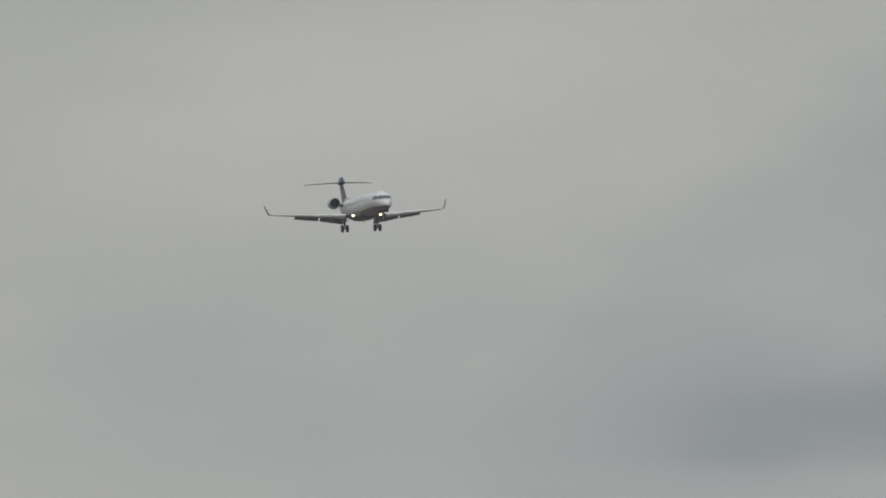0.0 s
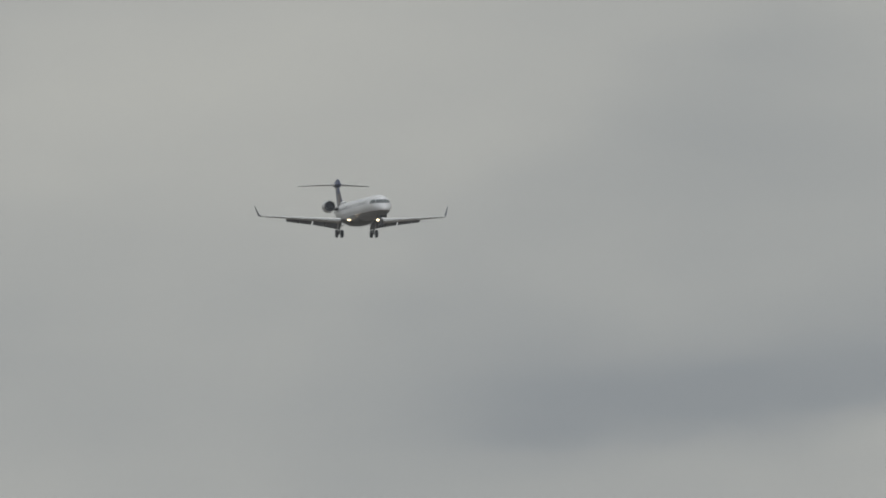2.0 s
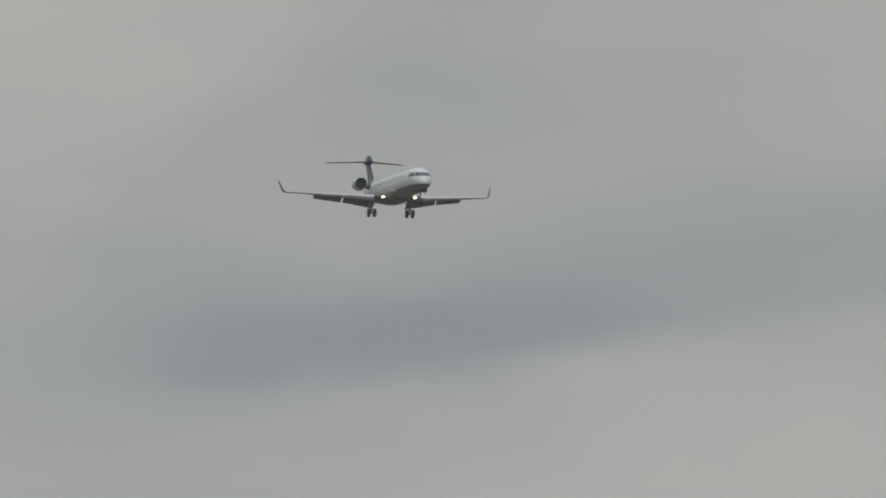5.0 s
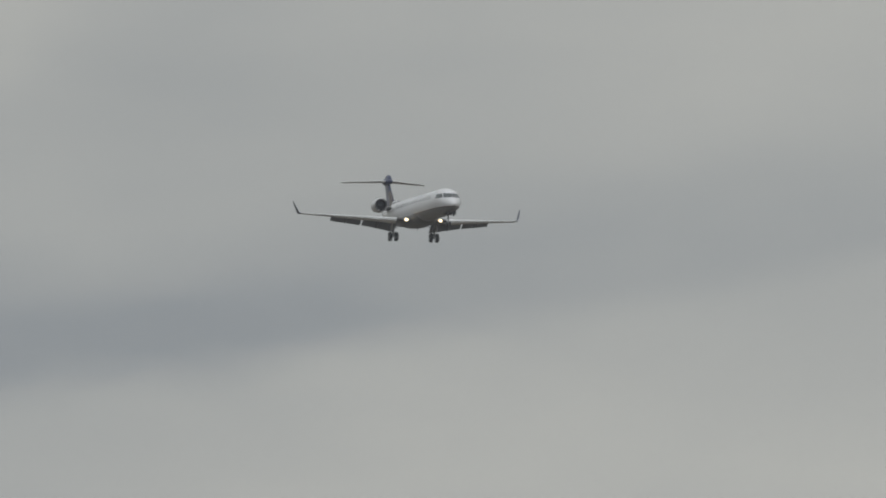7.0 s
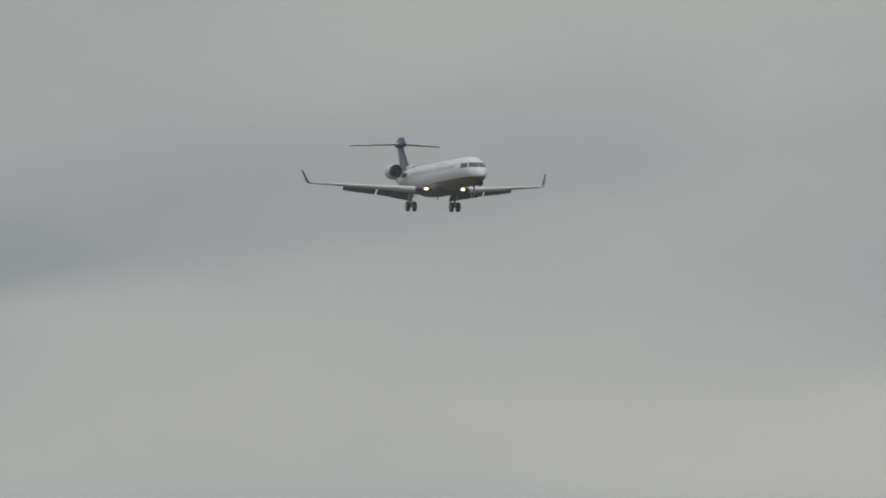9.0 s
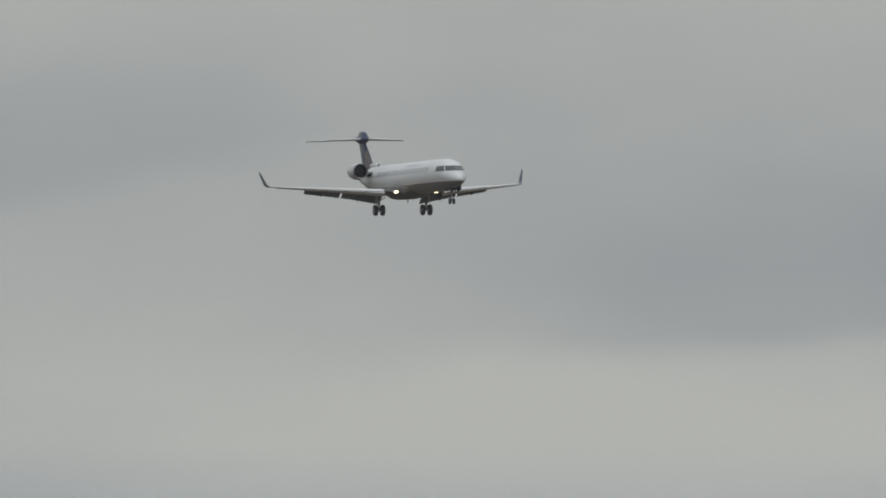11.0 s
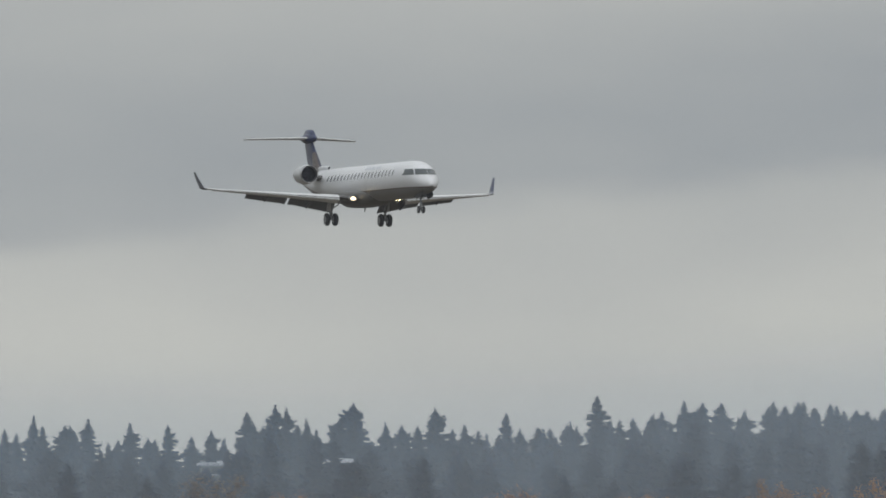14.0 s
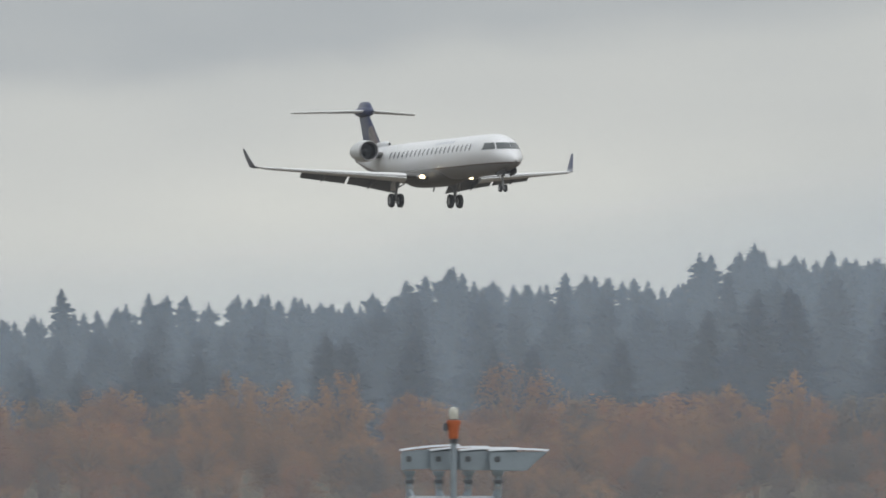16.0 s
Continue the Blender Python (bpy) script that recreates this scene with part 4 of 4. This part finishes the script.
for lo, hi, near, far, count, kinds in ((-0.15, -0.07, 1910, 2050, 48, (0, 1, 2, 1, 1)), (-0.26, -0.15, 1720, 1820, 46, (0, 1, 1, 2, 1)), (-0.40, -0.25, 1560, 1680, 50, (0, 1, 2, 1, 3)), (-0.50, -0.38, 1470, 1550, 54, (0, 1, 2, 1, 3))):
    for k in range(count):
        az = -3.7 + 5.6 * (k + rng.uniform(-.6, .6)) / count
        pick = (3, 3, 3, 3, 0) if az < -1.9 else (3, 0, 3, 1, 3) if az > 0.75 else kinds
        stand_broad(az, rng.uniform(lo, hi), int(rng.choice(pick)), float(rng.uniform(1.3, 1.9)), float(rng.uniform(near, far)))


# ---- haze, put in as thin see-through sheets before and among the woods ----
def haze_material(name, density, low, high, color):
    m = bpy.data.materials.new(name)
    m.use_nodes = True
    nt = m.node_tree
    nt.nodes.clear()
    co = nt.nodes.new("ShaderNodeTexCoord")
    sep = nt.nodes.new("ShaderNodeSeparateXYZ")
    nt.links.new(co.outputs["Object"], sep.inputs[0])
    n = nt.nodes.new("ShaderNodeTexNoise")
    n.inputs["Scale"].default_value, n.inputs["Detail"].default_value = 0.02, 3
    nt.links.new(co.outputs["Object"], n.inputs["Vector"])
    thin = smooth(nt, value(nt, "SUBTRACT", sep.outputs[2], value(nt, "MAXIMUM", value(nt, "MULTIPLY", sep.outputs[0], 0.11), -3.0)), high, low)      # the sheets' upper fade rises with the hill
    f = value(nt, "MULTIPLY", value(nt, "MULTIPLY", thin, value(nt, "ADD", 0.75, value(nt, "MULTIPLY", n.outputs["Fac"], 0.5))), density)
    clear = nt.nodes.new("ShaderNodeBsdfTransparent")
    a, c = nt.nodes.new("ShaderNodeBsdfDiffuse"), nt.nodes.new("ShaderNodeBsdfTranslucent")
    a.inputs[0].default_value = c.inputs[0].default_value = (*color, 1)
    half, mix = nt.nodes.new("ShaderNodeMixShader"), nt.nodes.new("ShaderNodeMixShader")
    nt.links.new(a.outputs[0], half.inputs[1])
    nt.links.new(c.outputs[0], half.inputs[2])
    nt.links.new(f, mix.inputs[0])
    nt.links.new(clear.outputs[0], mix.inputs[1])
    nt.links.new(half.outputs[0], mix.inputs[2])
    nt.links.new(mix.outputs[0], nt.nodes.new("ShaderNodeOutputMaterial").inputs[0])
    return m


def build_haze_sheet(y, density, low, high, color):
    """A see-through sheet that stands in for haze at a distance y, fading out between two heights."""
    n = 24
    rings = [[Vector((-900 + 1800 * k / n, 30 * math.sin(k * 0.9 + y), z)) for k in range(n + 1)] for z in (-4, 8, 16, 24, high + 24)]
    ob = part("mist", loft(rings, closed=False), haze_material("haze_sheet", density, low, high, color), m=pose(-40, y, 0))
    tagged(ob, "thin pale see-through sheet standing in for haze", "mist", kind="stuff")


# the far sheets' bluer colour gives the blue of distant haze
NEAR_HAZE, FAR_HAZE = (0.78, 0.84, 0.93), (0.64, 0.81, 0.98)
# these two tall faint sheets add haze over the airliner and sky too
build_haze_sheet(1035, 0.06, 120, 140, NEAR_HAZE)
build_haze_sheet(1500, 0.045, 120, 140, NEAR_HAZE)
build_haze_sheet(1440, 0.12, 14, 26, NEAR_HAZE)
build_haze_sheet(2250, 0.10, 18, 33, FAR_HAZE)
build_haze_sheet(2490, 0.10, 20, 36, FAR_HAZE)
build_haze_sheet(2605, 0.12, 22, 38, FAR_HAZE)


# ---- a few houses among the trees on the rise ----
def build_house(x, y, z, w, d, h, turn, label):
    house = thing("house", label, "house", pose(x, y, z, 0, 0, turn), group="houses on the rise")
    part("wall", box(-w / 2, w / 2, -d / 2, d / 2, -6, h), SIDING, house)
    bm = bmesh.new()
    loft([[Vector((sx * (w / 2 + 0.5), yy, zz)) for yy, zz in ((-d / 2 - 0.5, h - 0.1), (0, h + d * 0.10), (d / 2 + 0.5, h - 0.1), (d / 2 + 0.5, h - 0.3), (0, h + d * 0.10 - 0.2), (-d / 2 - 0.5, h - 0.3))] for sx in (-1, 1)], bm=bm)
    part("roof", bm, ROOF, house, "pale grey pitched roof")
    for k in (-1, 0, 1):
        win = part("window", box(k * w * 0.28 - 0.6, k * w * 0.28 + 0.6, -d / 2 - 0.06, -d / 2 - 0.02, h * 0.35, h * 0.75), CABIN, house)
        part("sill", box(k * w * 0.28 - 0.7, k * w * 0.28 + 0.7, -d / 2 - 0.14, -d / 2 - 0.02, h * 0.35 - 0.12, h * 0.35 - 0.02), CAP, win)


build_house(-107.0, 2655, 12.25, 5.5, 6, 3, 5, 'pale house with a light roof among firs')
build_house(-119.1, 2655, 8.67, 3.2, 5, 2.6, 60, 'small pale gabled house among firs')
build_house(-125.0, 2655, 12.49, 5, 5, 2.5, -8, 'low pale house with a light roof among firs')


# ---- what moves ----
# seconds, nose x, y, z in metres, nose up, roll, heading in degrees
FLIGHT = [
    (0, -347.53, 2050.96, 79.50, 1.24, 2.46, -69.43),
    (0.5, -336.61, 2021.80, 77.80, 1.34, 2.26, -69.52),
    (1, -325.88, 1992.58, 76.29, 1.24, 1.80, -69.54),
    (1.5, -315.00, 1963.31, 74.66, 1.13, 0.90, -69.75),
    (2, -304.20, 1933.99, 73.06, 1.14, 0.08, -69.86),
    (2.5, -293.46, 1904.62, 71.38, 1.36, -0.34, -69.99),
    (3, -282.53, 1875.20, 69.87, 1.66, -0.19, -70.09),
    (3.5, -271.67, 1845.73, 68.48, 1.98, -0.44, -70.10),
    (4, -260.87, 1816.20, 67.00, 2.19, -0.72, -70.11),
    (6.3, -210.74, 1679.76, 60.21, 2.63, -1.94, -69.69),
    (6.5, -206.38, 1667.84, 59.60, 2.62, -1.91, -69.72),
    (7, -195.38, 1638.01, 58.13, 2.49, -1.80, -69.73),
    (7.5, -184.46, 1608.14, 56.72, 2.25, -1.86, -69.65),
    (8, -173.54, 1578.21, 55.26, 2.06, -1.57, -69.55),
    (8.5, -162.46, 1548.23, 53.79, 1.75, -0.98, -69.54),
    (9, -151.55, 1518.20, 52.36, 1.50, -0.60, -69.38),
    (9.2, -147.20, 1506.18, 51.80, 1.44, -0.54, -69.32),
    (11.3, -100.97, 1379.42, 45.69, 0.43, 1.12, -69.22),
    (11.5, -96.56, 1367.30, 45.04, 0.42, 1.17, -69.25),
    (12, -85.55, 1336.96, 42.98, 0.18, 1.28, -69.38),
    (12.5, -74.55, 1306.58, 41.12, 0.20, 1.18, -69.54),
    (13, -63.56, 1276.14, 39.10, 0.43, 0.62, -69.69),
    (13.5, -52.52, 1245.65, 37.07, 0.59, -0.13, -69.71),
    (14, -41.50, 1215.11, 35.03, 0.79, -0.74, -69.76),
    (14.5, -30.53, 1184.53, 33.03, 0.97, -1.13, -69.83),
    (15, -19.50, 1153.89, 31.18, 1.10, -1.19, -69.87),
    (15.5, -8.39, 1123.20, 29.35, 1.28, -0.91, -69.88),
    (16, 2.73, 1092.46, 27.62, 1.45, -0.57, -69.84),
]


def motions():
    walk(airliner, [(t, pose(x, y, z, roll, -up, heading)) for t, x, y, z, up, roll, heading in FLIGHT])


motions()
